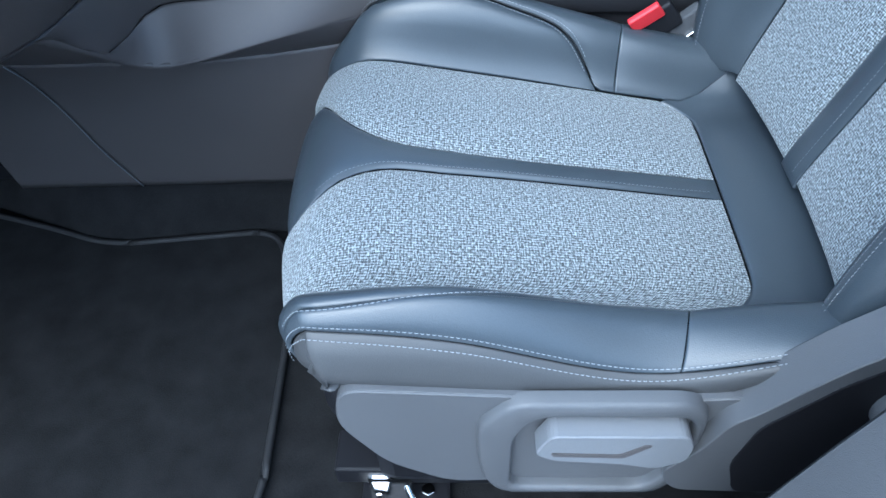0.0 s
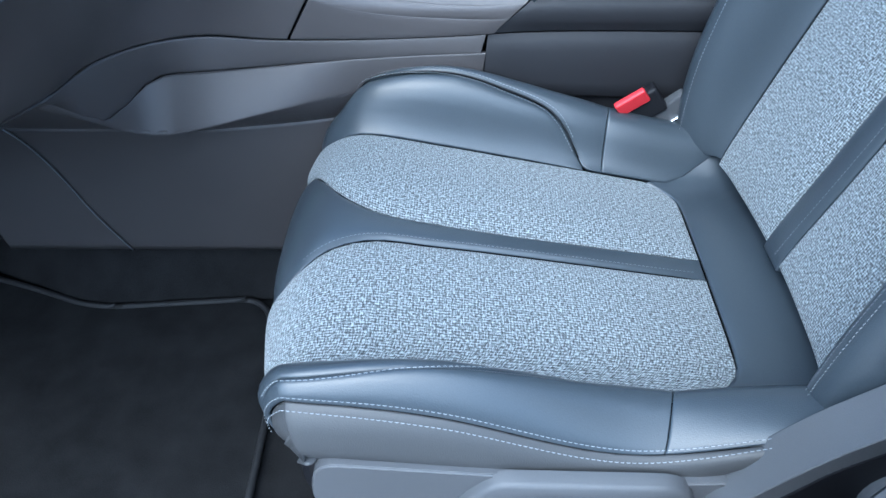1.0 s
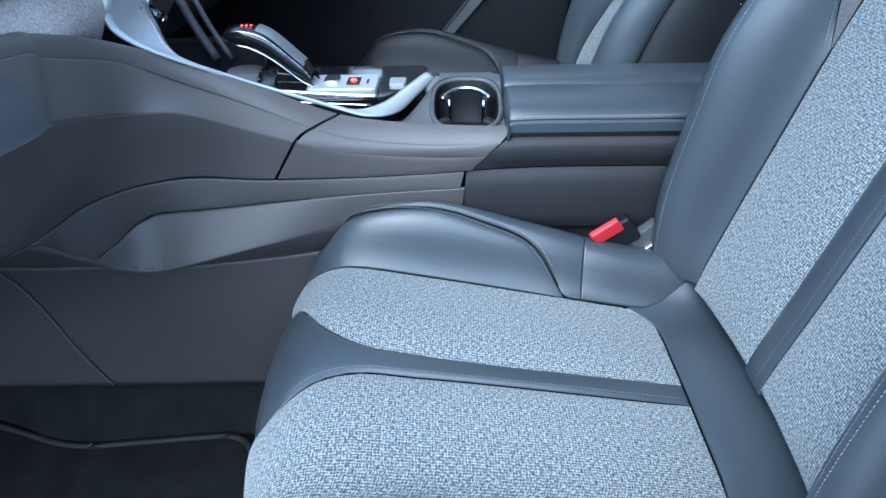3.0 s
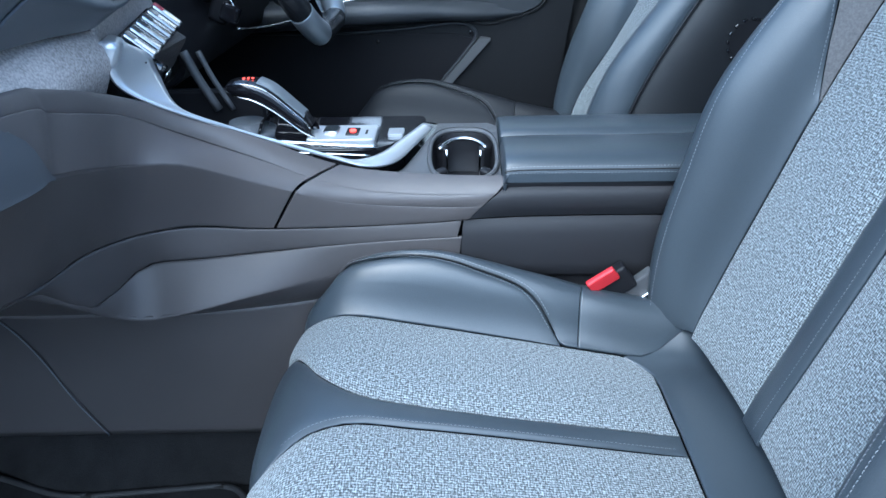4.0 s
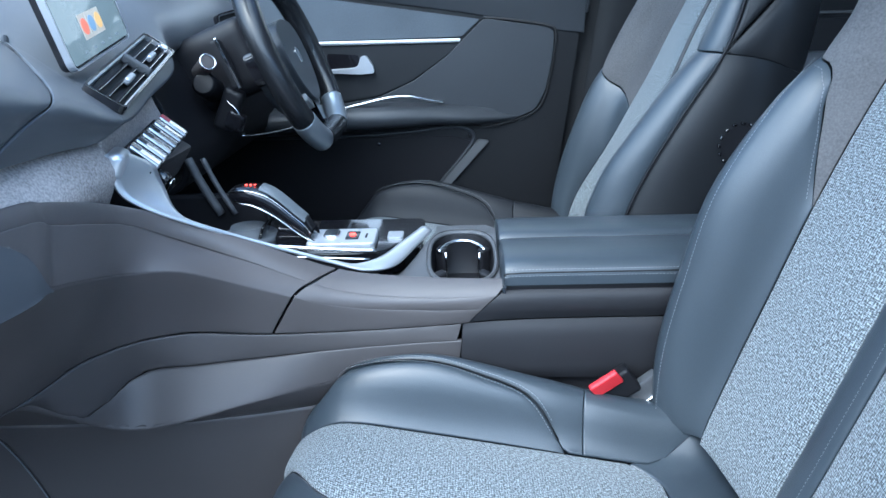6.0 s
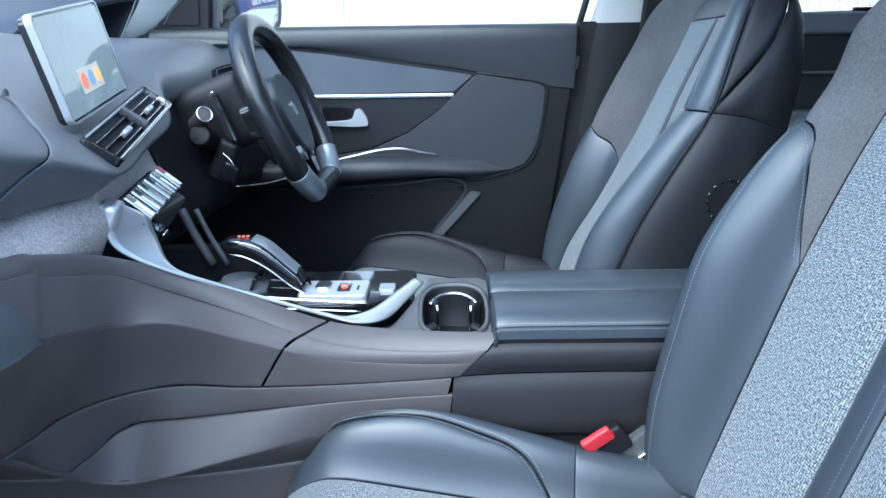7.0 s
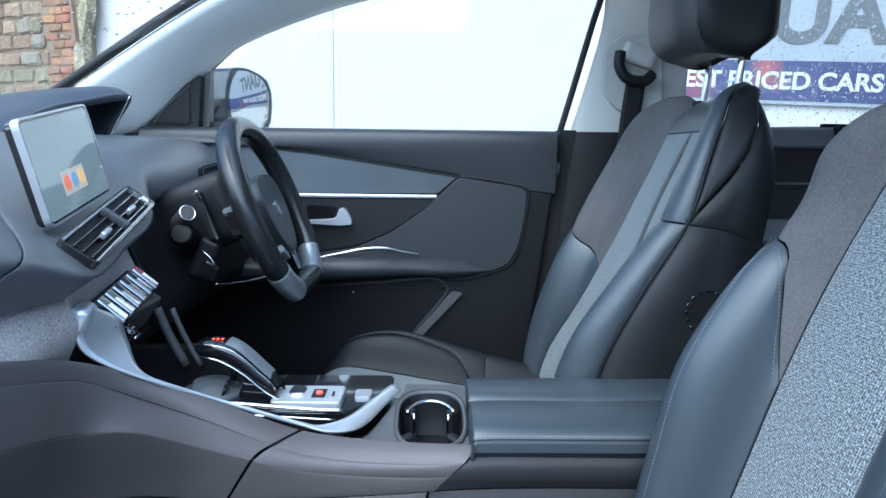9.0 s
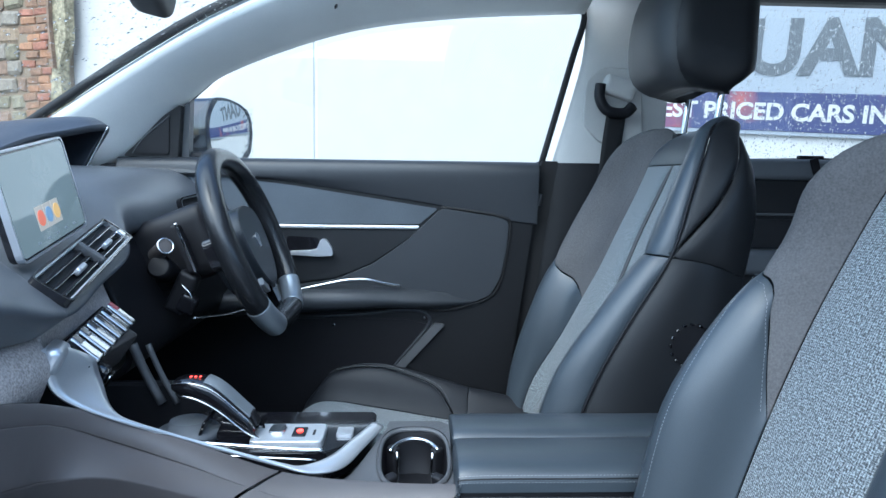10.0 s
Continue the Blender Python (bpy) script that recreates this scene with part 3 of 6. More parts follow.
def seat(name, yc, dx, dz, door, label):
    """A front seat; door is -1 or 1, the side on which the door lies."""
    st = thing(name, (dx, yc, dz), label, "car seat", "front seats", local=True)
    net = cushion_net(1)
    strip = curve((0, 0.95), (3, 0.93), (4, 0.84), (4.5, 0.66), (5, 0.40), (5.4, 0.24), (6, 0.21), (8, 0.21))
    spread = curve((0, 0.30), (4, 0.28), (5, 0.10), (6, 0.0), (8, 0.0))

    def fork(a, sgn):
        return strip(a) + (spread(a) if sgn > 0 else 0.0)

    cush = part("cushion", block((0.50, 0.44, 0.10), 0.03, 3, at=(0.29, 0, 0.215)), BLACK, st, "black cushion base")
    def bend(e):
        return 8 - 0.28 * max(0.0, (e - 0.72) / 0.28) ** 2

    for sgn in (-1, 1):
        cloth = lambda p, q, sgn=sgn: (2.2 + p * (bend(q) - 2.2), 7 + sgn * (fork(2.2 + p * 5.8, sgn) + q * (2 - fork(2.2 + p * 5.8, sgn))))
        panel("fabric_insert", net, cloth, CLOTH, cush, "blue-grey woven cloth insert", 40, 16, 0.004, 0.004, side=1)
    panel("centre_strip", net, lambda p, q: (2.0 + p * 6.0, 7 - fork(2.0 + p * 6.0, -1) + 0.02 + q * (fork(2.0 + p * 6.0, -1) + fork(2.0 + p * 6.0, 1) - 0.04)), LEATHER, cush, "dark leather strip widening to a yoke", 44, 14, 0.002, 0.004)
    def rear_u(p, q):
        lo = bend(abs(2 * q - 1)) + 0.02
        return lo + p * (9 - lo), 7 + (2 * q - 1) * (1.98 + 1.7 * p)
    panel("rear_panel", net, rear_u, LEATHER, cush, "", 10, 24, 0.004)
    near_arc = curve((0, 4.3), (2, 4.3), (3, 4.2), (4, 4.0), (5.6, 3.95), (6.4, 3.6), (7.0, 2.75), (7.2, 2.05))
    far_arc = curve((0, 3.9), (2, 3.9), (3, 3.8), (4, 3.65), (5.6, 3.62), (6.4, 3.40), (7.0, 2.75), (7.2, 2.05))
    edge = curve((2, 4.60), (5, 4.62), (6, 4.83), (7, 5.0), (9, 5.05))
    # the driver's bolsters hold the cabin's shade as a darker leather colour
    skin_of = LEATHER if door < 0 else LEATHER_SHADED
    for sgn in (-1, 1):
        arc = far_arc if sgn > 0 else near_arc
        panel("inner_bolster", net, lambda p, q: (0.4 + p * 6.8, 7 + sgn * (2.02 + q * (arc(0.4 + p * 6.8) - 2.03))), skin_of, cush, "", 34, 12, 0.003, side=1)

        def outer(p, q, sgn=sgn):
            a = 1.75 + p * (joint(q) - 1.75)
            lo = arc(a) if a < 7.2 else 2.03
            return a, 7 + sgn * (lo + q * (edge(a) - lo))

        def joint(q, sgn=sgn):
            return 7.35 if sgn > 0 else 7.42 - 0.25 * q

        def rear_part(p, q, sgn=sgn):
            a = joint(q) + 0.006 + p * (8.98 - joint(q))
            lo = arc(a) if a < 7.2 else 2.03 + 1.7 * max(0.0, a - 8.0)
            return a, 7 + sgn * (lo + q * (edge(a) - lo))
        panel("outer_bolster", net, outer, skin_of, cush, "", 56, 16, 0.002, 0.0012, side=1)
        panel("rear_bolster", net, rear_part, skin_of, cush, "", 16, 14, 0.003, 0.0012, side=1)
        panel("bolster_side", net, lambda p, q: (1.8 + p * 7.0, 7 + sgn * ((lambda e: e + q * (7 - e))(edge(1.8 + p * 7.0) + 0.02))), LEATHER_SIDE, cush, "grey leather side with pale stitching", 56, 12, 0.002, 0.0025, side=1)
        pale = THREAD if sgn == door and door < 0 else THREAD_DARK
        stitches("stitching", seam(net, lambda t: (2.3 + t * 5.9, 7 + sgn * (edge(2.3 + t * 5.9) - 0.10)), 110, 0.0015, 1), pale, cush)
        stitches("stitching", seam(net, lambda t: (2.3 + t * 5.9, 7 + sgn * (edge(2.3 + t * 5.9) + 0.17)), 110, 0.002, 1), pale, cush)
        for off in (0.12, -0.12) if sgn > 0 else (0.10,):
            a0 = 2.6 if sgn > 0 else 3.5
            stitches("stitching", seam(net, lambda t: (a0 + t * (7.1 - a0), 7 + sgn * (arc(a0 + t * (7.1 - a0)) + off)), 90, 0.0034, 1), THREAD if sgn > 0 and door < 0 else pale, cush)
        if sgn > 0:
            tube("piping", [net.at(a, 7 + arc(a)) + net.normal(a, 7 + arc(a)) * 0.0008 for a in np.linspace(3.0, 7.15, 30)], 0.0012, LEATHER_BLACK, cush, "dark seam piping", 6, 2)
        for off in (0.06,):
            stitches("stitching", seam(net, lambda t: (4.5 + t * 3.4, 7 + sgn * (fork(4.5 + t * 3.4, sgn) - off)), 80, 0.0015, 1), THREAD_DARK, cush)

    (passenger_back if door < 0 else driver_back)(st)
    if door < 0:
        # trim on the door side: cover with recess and height lever, hinge cover, rails
        Y = door * 0.272
        cover = part("side_cover", slab(rounded([(0.078, 0.322), (0.070, 0.270), (0.105, 0.205), (0.160, 0.168), (0.20, 0.172), (0.355, 0.180), (0.42, 0.24), (0.44, 0.30), (0.40, 0.312), (0.34, 0.308), (0.22, 0.313)], 0.02),
                     Y - door * 0.016, Y, "y", 0.007, 3), PLASTIC_GREY, st, "grey plastic seat side cover", True)
        rim_out = rounded([(0.183, 0.282), (0.184, 0.227), (0.190, 0.185), (0.205, 0.166), (0.345, 0.168), (0.364, 0.209), (0.364, 0.300), (0.348, 0.317), (0.212, 0.316)], 0.014)
        rim_in = rounded([(0.214, 0.262), (0.226, 0.292), (0.242, 0.300), (0.344, 0.299), (0.354, 0.284), (0.350, 0.214), (0.330, 0.178), (0.214, 0.178)], 0.012)
        mid = np.array((0.285, 0.240))
        slope = bmesh.new()
        loops = []
        for ring, k, h in ((rim_out, 1.0, 0.004), (rim_out, 0.985, -0.005), (rim_out, 0.95, -0.010), (rim_in, 1.04, -0.010), (rim_in, 1.0, -0.006), (rim_in, 0.985, 0.006)):
            loops.append([slope.verts.new((mid[0] + (x - mid[0]) * k, Y + h, mid[1] + (z - mid[1]) * k)) for x, z in around(ring, 72, mid)])
        for A, Bq in zip(loops, loops[1:]):
            for k in range(72):
                slope.faces.new((A[k], A[(k + 1) % 72], Bq[(k + 1) % 72], Bq[k]))
        part("recess_rim", slope, PLASTIC_GREY, cover, "", True)
        lever_form = slab(rounded([(0.229, 0.263), (0.241, 0.292), (0.345, 0.292), (0.352, 0.277), (0.350, 0.254), (0.328, 0.240), (0.300, 0.248), (0.246, 0.253)], 0.007), Y + door * 0.002, Y + door * 0.022, "y", 0.006, 3)
        part("height_lever", lever_form, LEVER_GREY, cover, "light grey seat height lever", True)
        part("lever_crease", slab(rounded([(0.242, 0.268), (0.296, 0.266), (0.314, 0.282), (0.320, 0.280), (0.300, 0.260), (0.244, 0.262)], 0.002, 2), Y + door * 0.0215, Y + door * 0.0228, "y", 0.0006), PLASTIC, cover)
        part("slot", slab(rect(0.008, 0.026, 0.002), Y + door * 0.000, Y + door * 0.0015, "y", 0.0), BLACK, cover).location = (0.2515, 0, 0.236)
        hinge = part("hinge_cover", slab(rounded([(0.337, 0.225), (0.345, 0.200), (0.357, 0.190), (0.55, 0.18), (0.58, 0.43), (0.50, 0.435), (0.437, 0.376), (0.414, 0.348), (0.389, 0.314), (0.374, 0.300), (0.364, 0.270), (0.352, 0.245)], 0.010), Y + 0.020, Y + door * 0.016, "y", 0.008, 4), PLASTIC_GREY, st, "grey plastic backrest hinge cover", True)
        # black plate laid on the cover where its lower face lies in shade
        part("hinge_shade", slab(rounded([(0.394, 0.298), (0.437, 0.358), (0.50, 0.415), (0.56, 0.415), (0.54, 0.19), (0.40, 0.190), (0.386, 0.240)], 0.012), Y + door * 0.010, Y + door * 0.018, "y", 0.003, 2), BLACK, hinge, "black plate in place of the shade on the hinge cover", True)
        part("recline_wheel", disc(0.034, 0.03, 28, (0.497, Y + door * 0.022, 0.332), (90, 0, 0), 0.006), PLASTIC_GREY, hinge, "", True)
    for yy in (-0.19, 0.19):
        part("seat_rail", block((0.52, 0.05, 0.03), 0.004, 2, at=(0.29, yy, 0.055)), BLACK, st, "black steel floor rail")
        part("rail_foot", block((0.05, 0.06, 0.06), 0.006, 2, at=(0.09, yy, 0.03)), STEEL, st, "bright steel rail end")
    if door < 0:
        foot = part("rail_bracket", block((0.10, 0.06, 0.016), 0.004, 2, at=(0.105, -0.206, 0.010)), BLACK, st, "black steel floor bracket")
        for x in (0.075, 0.130):
            part("bolt", disc(0.008, 0.006, 6, (x, -0.214, 0.021), (0, 0, 0), 0.001), STEEL, foot, "bright bolt head")
        part("clip", block((0.034, 0.012, 0.008), 0.002, 1, at=(0.070, -0.232, 0.022), rot=(0, 0, 8)), STEEL, foot)
        tube("release_bar", [(0.100, -0.200, 0.060), (0.112, -0.226, 0.034), (0.128, -0.240, 0.012), (0.150, -0.244, 0.006)], 0.004, STEEL, st, "bent steel release bar", 8, 5)
    part("seat_frame", block((0.44, 0.46, 0.13), 0.02, 2, at=(0.30, 0, 0.135)), BLACK, st)
    tube("adjuster_bar", [(0.10, -0.17, 0.09), (0.055, -0.13, 0.10), (0.05, 0, 0.10), (0.055, 0.13, 0.10), (0.10, 0.17, 0.09)], 0.006, STEEL, st, "bent steel adjuster bar")
    return st


def headrest(yc, dx, dz):
    hr = thing("headrest", (dx + 0.70, yc, dz + 0.90), "padded dark leather headrest on two steel rods", "headrest", local=True)
    rows = []
    for z, k, fx in ((0.052, 0.62, 0.03), (0.060, 0.86, 0.008), (0.10, 0.99, -0.010), (0.17, 1.0, -0.012), (0.235, 0.97, 0.0), (0.262, 0.85, 0.02), (0.268, 0.5, 0.05)):
        ring = []
        for a in np.linspace(0, 2 * math.pi, 25):
            c, s = math.cos(a), math.sin(a)
            e = 0.62
            x = math.copysign(abs(c) ** e, c) * 0.085 * k + 0.012 + fx * 0.3
            y = math.copysign(abs(s) ** e, s) * 0.125 * k
            ring.append((x - 0.02 + fx * (0.8 if c < 0 else 0), y, z + (0.010 * -c if c < 0 else 0.034 * c) * (1 if z < 0.1 else 0)))
        rows.append(ring)
    net = Net(rows)
    pad = panel("pad", net, lambda p, q: (p * 6, q * 24), LEATHER_BLACK, hr, "", 26, 64, 0.0, 0.0, 0.0, side=-1)
    face = panel("face", net, lambda p, q: (0.25 + p * 5.2, 8.2 + q * 7.6), LEATHER_SIDE, hr, "grey leather face panel", 26, 30, 0.005, 0.003, 0.004, side=-1)
    lid = bmesh.new()
    loop = [lid.verts.new(net.at(0.02, b)) for b in np.linspace(0, 24, 48, endpoint=False)]
    lid.faces.new(loop)
    part("underside", lid, LEATHER_BLACK, hr)
    stitches("stitching", seam(net, lambda t: (0.3 + t * 5, 7.8), 40, 0.002, -1), THREAD_DARK, hr)
    for yy in (-0.072, 0.072):
        part("rod", disc(0.0062, 0.20, 14, (0.012, yy, 0.045), (0, 6, 0), 0), STEEL, hr, "polished steel rod", True)
        part("guide", block((0.03, 0.03, 0.012), 0.003, 2, at=(0.005, yy, -0.012)), BLACK, hr)
    return hr


passenger_seat = seat("passenger_seat", -0.372, 0, 0, -1, "dark leather passenger seat with blue-grey woven cloth inserts")
driver_seat = seat("driver_seat", 0.362, -0.026, 0.045, 1, "dark leather driver seat with grey woven cloth inserts")
headrest(0.362, 0.025, 0.045)

# belt buckle beside the passenger cushion
buckle = thing("seat_belt_buckle", (0.400, -0.145, 0.300), "black seat belt buckle with a red release button", "belt buckle", local=True)
B = pose(0, 0, 0.045, 0, -36, 0)
part("buckle_body", moved(block((0.044, 0.022, 0.036), 0.005, 3, at=(0.008, 0.004, -0.004)), B), BLACK, buckle, "", True)
part("release_button", moved(block((0.040, 0.009, 0.022), 0.003, 3, at=(-0.002, -0.011, 0.016), rot=(20, 0, 0)), B), RED, buckle, "red push button", True)
part("stalk", block((0.03, 0.012, 0.14), 0.004, 2, at=(0.03, 0.01, -0.05), rot=(0, 18, 0)), BLACK, buckle)
tongue = thing("buckle_tongue", (0.445, -0.138, 0.30), "grey plastic and steel belt fitting beside the seat", "belt fitting", local=True)
part("plate", block((0.046, 0.016, 0.030), 0.003, 2, at=(0, 0, 0.038), rot=(0, -40, 0)), PLASTIC_GREY, tongue)
part("edge", block((0.040, 0.012, 0.003), 0.001, 1, at=(-0.003, -0.006, 0.024), rot=(0, -40, 0)), STEEL, tongue)


# ---- centre console ----
CX = (-0.52, -0.35, -0.26, -0.228, -0.212, -0.200, -0.175, -0.12, -0.04, 0.06, 0.17, 0.28, 0.45, 0.64)
COLS = (
    (curve((-0.52, -0.14), (0.64, -0.12)), curve((-0.52, 0.085), (0.64, 0.085))),
    (curve((-0.52, -0.19), (-0.26, -0.175), (-0.08, -0.158), (0.02, -0.128), (0.64, -0.112)), curve((-0.52, 0.33), (-0.2, 0.32), (0.64, 0.31))),
    (curve((-0.52, -0.30), (-0.26, -0.275), (-0.216, -0.228), (-0.08, -0.198), (0.03, -0.146), (0.17, -0.126), (0.28, -0.118), (0.64, -0.116)),
     curve((-0.52, 0.395), (-0.26, 0.402), (-0.216, 0.350), (-0.08, 0.353), (0.05, 0.358), (0.2, 0.350), (0.64, 0.34))),
    (curve((-0.52, -0.305), (-0.25, -0.272), (-0.220, -0.236), (-0.206, -0.205), (-0.194, -0.184), (-0.16, -0.176), (-0.016, -0.148), (0.126, -0.128), (0.28, -0.118), (0.64, -0.116)),
     curve((-0.52, 0.405), (-0.25, 0.408), (-0.220, 0.372), (-0.206, 0.380), (-0.194, 0.392), (-0.16, 0.396), (0, 0.400), (0.126, 0.402), (0.64, 0.40))),
    (curve((-0.52, -0.335), (-0.253, -0.29), (-0.228, -0.25), (-0.181, -0.2), (-0.023, -0.15), (0.127, -0.125), (0.225, -0.115), (0.64, -0.112)),
     curve((-0.52, 0.422), (-0.253, 0.425), (-0.228, 0.438), (-0.181, 0.443), (-0.023, 0.430), (0.127, 0.422), (0.225, 0.425), (0.64, 0.425))),
)
# crease, chamfer and top edge: they turn across the car at the front and run under the cloth band
CREASE = ((-0.20, -0.66, 0.610), (-0.150, -0.415, 0.596), (-0.147, -0.365, 0.586), (-0.145, -0.33, 0.577), (-0.145, -0.31, 0.571), (-0.145, -0.29, 0.565), (-0.144, -0.24, 0.549), (-0.10, -0.208, 0.538), (-0.03, -0.166, 0.498), (0.06, -0.140, 0.462), (0.17, -0.122, 0.446), (0.28, -0.117, 0.444), (0.45, -0.115, 0.444), (0.64, -0.114, 0.444))
CHAMFER = ((-0.19, -0.66, 0.660), (-0.160, -0.386, 0.647), (-0.157, -0.335, 0.634), (-0.156, -0.306, 0.625), (-0.155, -0.28, 0.618), (-0.155, -0.257, 0.611), (-0.147, -0.21, 0.594), (-0.112, -0.170, 0.562), (-0.042, -0.148, 0.526), (0.06, -0.131, 0.480), (0.17, -0.120, 0.462), (0.28, -0.115, 0.462), (0.45, -0.113, 0.462), (0.64, -0.113, 0.462))
TOP_EDGE = ((-0.20, -0.66, 0.670), (-0.170, -0.385, 0.663), (-0.164, -0.33, 0.654), (-0.162, -0.30, 0.646), (-0.161, -0.275, 0.639), (-0.160, -0.252, 0.632), (-0.155, -0.205, 0.615), (-0.12, -0.165, 0.590), (-0.04, -0.130, 0.546), (0.06, -0.101, 0.497), (0.17, -0.095, 0.482), (0.28, -0.095, 0.478), (0.45, -0.095, 0.477), (0.64, -0.095, 0.476))


def line_at(c, i):
    """Point i of line c of the console's side."""
    return (CX[i], COLS[c][0](CX[i]), COLS[c][1](CX[i])) if c < 5 else (CREASE, CHAMFER, TOP_EDGE)[c - 5][i]


CON = Net([[line_at(c, i) for c in range(8)] for i in range(len(CX))])


def row_at(x):
    return float(np.interp(x, CX, range(len(CX))))


console = thing("centre_console", (0.1, 0, 0.0), "dark plastic centre console with side panels and chrome edge", "console")
part("console_core", block((0.96, 0.17, 0.36), 0.02, at=(0.14, 0.015, 0.26)), BLACK, console)


def cut(x0lo, x0hi, x1lo, x1hi, b0, b1):
    """A stretch of the console's side whose ends slant."""
    def where(p, q):
        x = (x0lo + (x0hi - x0lo) * q) * (1 - p) + (x1lo + (x1hi - x1lo) * q) * p
        return row_at(x), b0 + (b1 - b0) * q
    return where


def strip_net(lo, hi, bow=None):
    """The skin between two lines of the console's side, with hard edges, bowed out between them."""
    rows = []
    for i, x in enumerate(CX):
        a, b = (np.array(line_at(c, i)) for c in (lo, hi))
        rows.append([a, (a + b) / 2 + np.array((0, -0.8, 0.6)) * bow(x), b] if bow else [a, b])
    return Net([[tuple(p) for p in r] for r in rows])


SWELL = {4: curve((-0.52, -0.012), (-0.2, -0.010), (-0.06, -0.002), (0.1, 0.0), (0.64, 0.0)),
         5: curve((-0.52, 0.002), (-0.2, 0.002), (0.64, 0.0)),
         6: curve((-0.52, 0.003), (-0.2, 0.003), (0.64, 0.001))}
for nm, x0, x1, n in (("front", (-0.51, -0.51), (-0.025, 0.052), 50), ("middle", (-0.021, 0.056), (0.222, 0.276), 34)):
    for c, kind in ((4, "_side_panel"), (5, "_upper_side"), (6, "_top_edge")):
        f0, f1 = (c - 4) / 3, (c - 3) / 3
        ends = [e[0] + (e[1] - e[0]) * f for e in (x0, x1) for f in (f0, f1)]
        panel(nm + kind, strip_net(c, c + 1, SWELL[c]), cut(*ends, 0.06 if c == 4 else 0.0, 1.96 if c == 6 else 2.0), CONSOLE_SKIN, console, "", n, 10, 0.0006, 0.0005, side=1)


for nm, c in (("ledge_lip", 1), ("ledge", 2), ("ledge_back", 3)):
    panel(nm, strip_net(c, c + 1), cut(-0.51, -0.51, 0.205, 0.212, 0.0, 1.0), PLASTIC, console, "", 70, 8, 0.0005, 0.001, side=1)
panel("rear_side_panel", CON, cut(0.2238, 0.2778, 0.635, 0.635, 4.03, 6.98), CONSOLE_SHADED, console, "", 30, 14, 0.0, 0.002, side=1)
panel("rear_lower_panel", CON, cut(0.2075, 0.2145, 0.635, 0.635, 1.02, 3.97), CONSOLE_SHADED, console, "", 30, 14, 0.0, 0.002, side=1)
panel("lower_skirt", CON, cut(-0.325, -0.40, 0.635, 0.635, 0.0, 1.0), PLASTIC, console, "", 30, 8, 0.0, 0.002, side=1)
panel("front_skirt", CON, cut(-0.51, -0.51, -0.327, -0.402, 0.0, 1.0), PLASTIC, console, "", 14, 8, 0.0, 0.002, side=1)


# pale tube in place of the thread of light along the skirt's joint
tube("skirt_joint_glint", [CON.at(row_at(-0.326 - 0.076 * q), q) + CON.normal(row_at(-0.326 - 0.076 * q), q) * 0.001 for q in np.linspace(0.01, 1, 9)], 0.0009, CHROME_GREY, console, "pale line drawing the light along the panel edge", 6, 3)


# chrome fin and rail, gear plate, cup holder
skin("chrome_rail", ribbon([(-0.168, -0.200, 0.668), (-0.165, -0.195, 0.640), (-0.155, -0.190, 0.617), (-0.117, -0.170, 0.588), (-0.060, -0.138, 0.553), (-0.019, -0.121, 0.533), (0.048, -0.101, 0.504), (0.090, -0.093, 0.491), (0.125, -0.072, 0.490), (0.150, -0.020, 0.497), (0.171, 0.034, 0.502)],
     [(-0.160, -0.165, 0.666), (-0.143, -0.140, 0.646), (-0.136, -0.137, 0.622), (-0.110, -0.158, 0.588), (-0.058, -0.134, 0.556), (-0.0175, -0.1175, 0.5355), (0.048, -0.097, 0.507), (0.074, -0.083, 0.497), (0.105, -0.058, 0.498), (0.132, -0.010, 0.504), (0.155, 0.037, 0.508)]),
     CHROME, console, "satin chrome fin and edge rail", 0.0035)
part("gear_plate", slab(rounded([(-0.125, -0.052), (0.10, -0.050), (0.128, -0.02), (0.158, 0.04), (0.158, 0.105), (-0.125, 0.105)], 0.012), 0.46, 0.500, "z", 0.004, 3), PIANO, console, "gloss black gear plate")
part("tray", slab(rounded([(-0.12, -0.115), (0.02, -0.100), (0.085, -0.088), (0.105, -0.055), (-0.12, -0.055)], 0.01), 0.42, 0.474, "z", 0.004), BLACK, console)
tube("plate_trim", [(-0.10, -0.056, 0.520), (-0.03, -0.056, 0.513), (0.06, -0.055, 0.506), (0.098, -0.050, 0.503)], 0.0032, STEEL, console, "bright plate edge", 8, 6)
tube("plate_trim_low", [(-0.06, -0.062, 0.503), (0.03, -0.062, 0.498), (0.09, -0.060, 0.494)], 0.0016, STEEL, console, "", 8, 6)
gp = part("gear_panel", slab(rounded([(0.0, -0.036), (0.094, -0.036), (0.094, 0.030), (0.0, 0.030)], 0.008), 0.497, 0.509, "z", 0.003, 3), SILVER, console, "brushed silver gear panel", True)
part("button", slab(rounded([(0.020, -0.014), (0.042, -0.014), (0.042, 0.018), (0.020, 0.018)], 0.008), 0.506, 0.513, "z", 0.002), STEEL, gp)
part("warning_window", slab(rounded([(0.052, -0.020), (0.070, -0.020), (0.070, 0.012), (0.052, 0.012)], 0.002), 0.506, 0.5105, "z", 0.0006), PIANO, gp)
part("warning_light", disc(0.0045, 0.003, 16, (0.061, -0.004, 0.511), (0, 0, 0), 0.0005), LAMP_RED, gp, "lit red parking brake symbol")
part("mark", slab(rect(0.003, 0.018, 0.001), 0.509, 0.5096, "z", 0), BLACK, gp).location = (0.08, -0.004, 0)
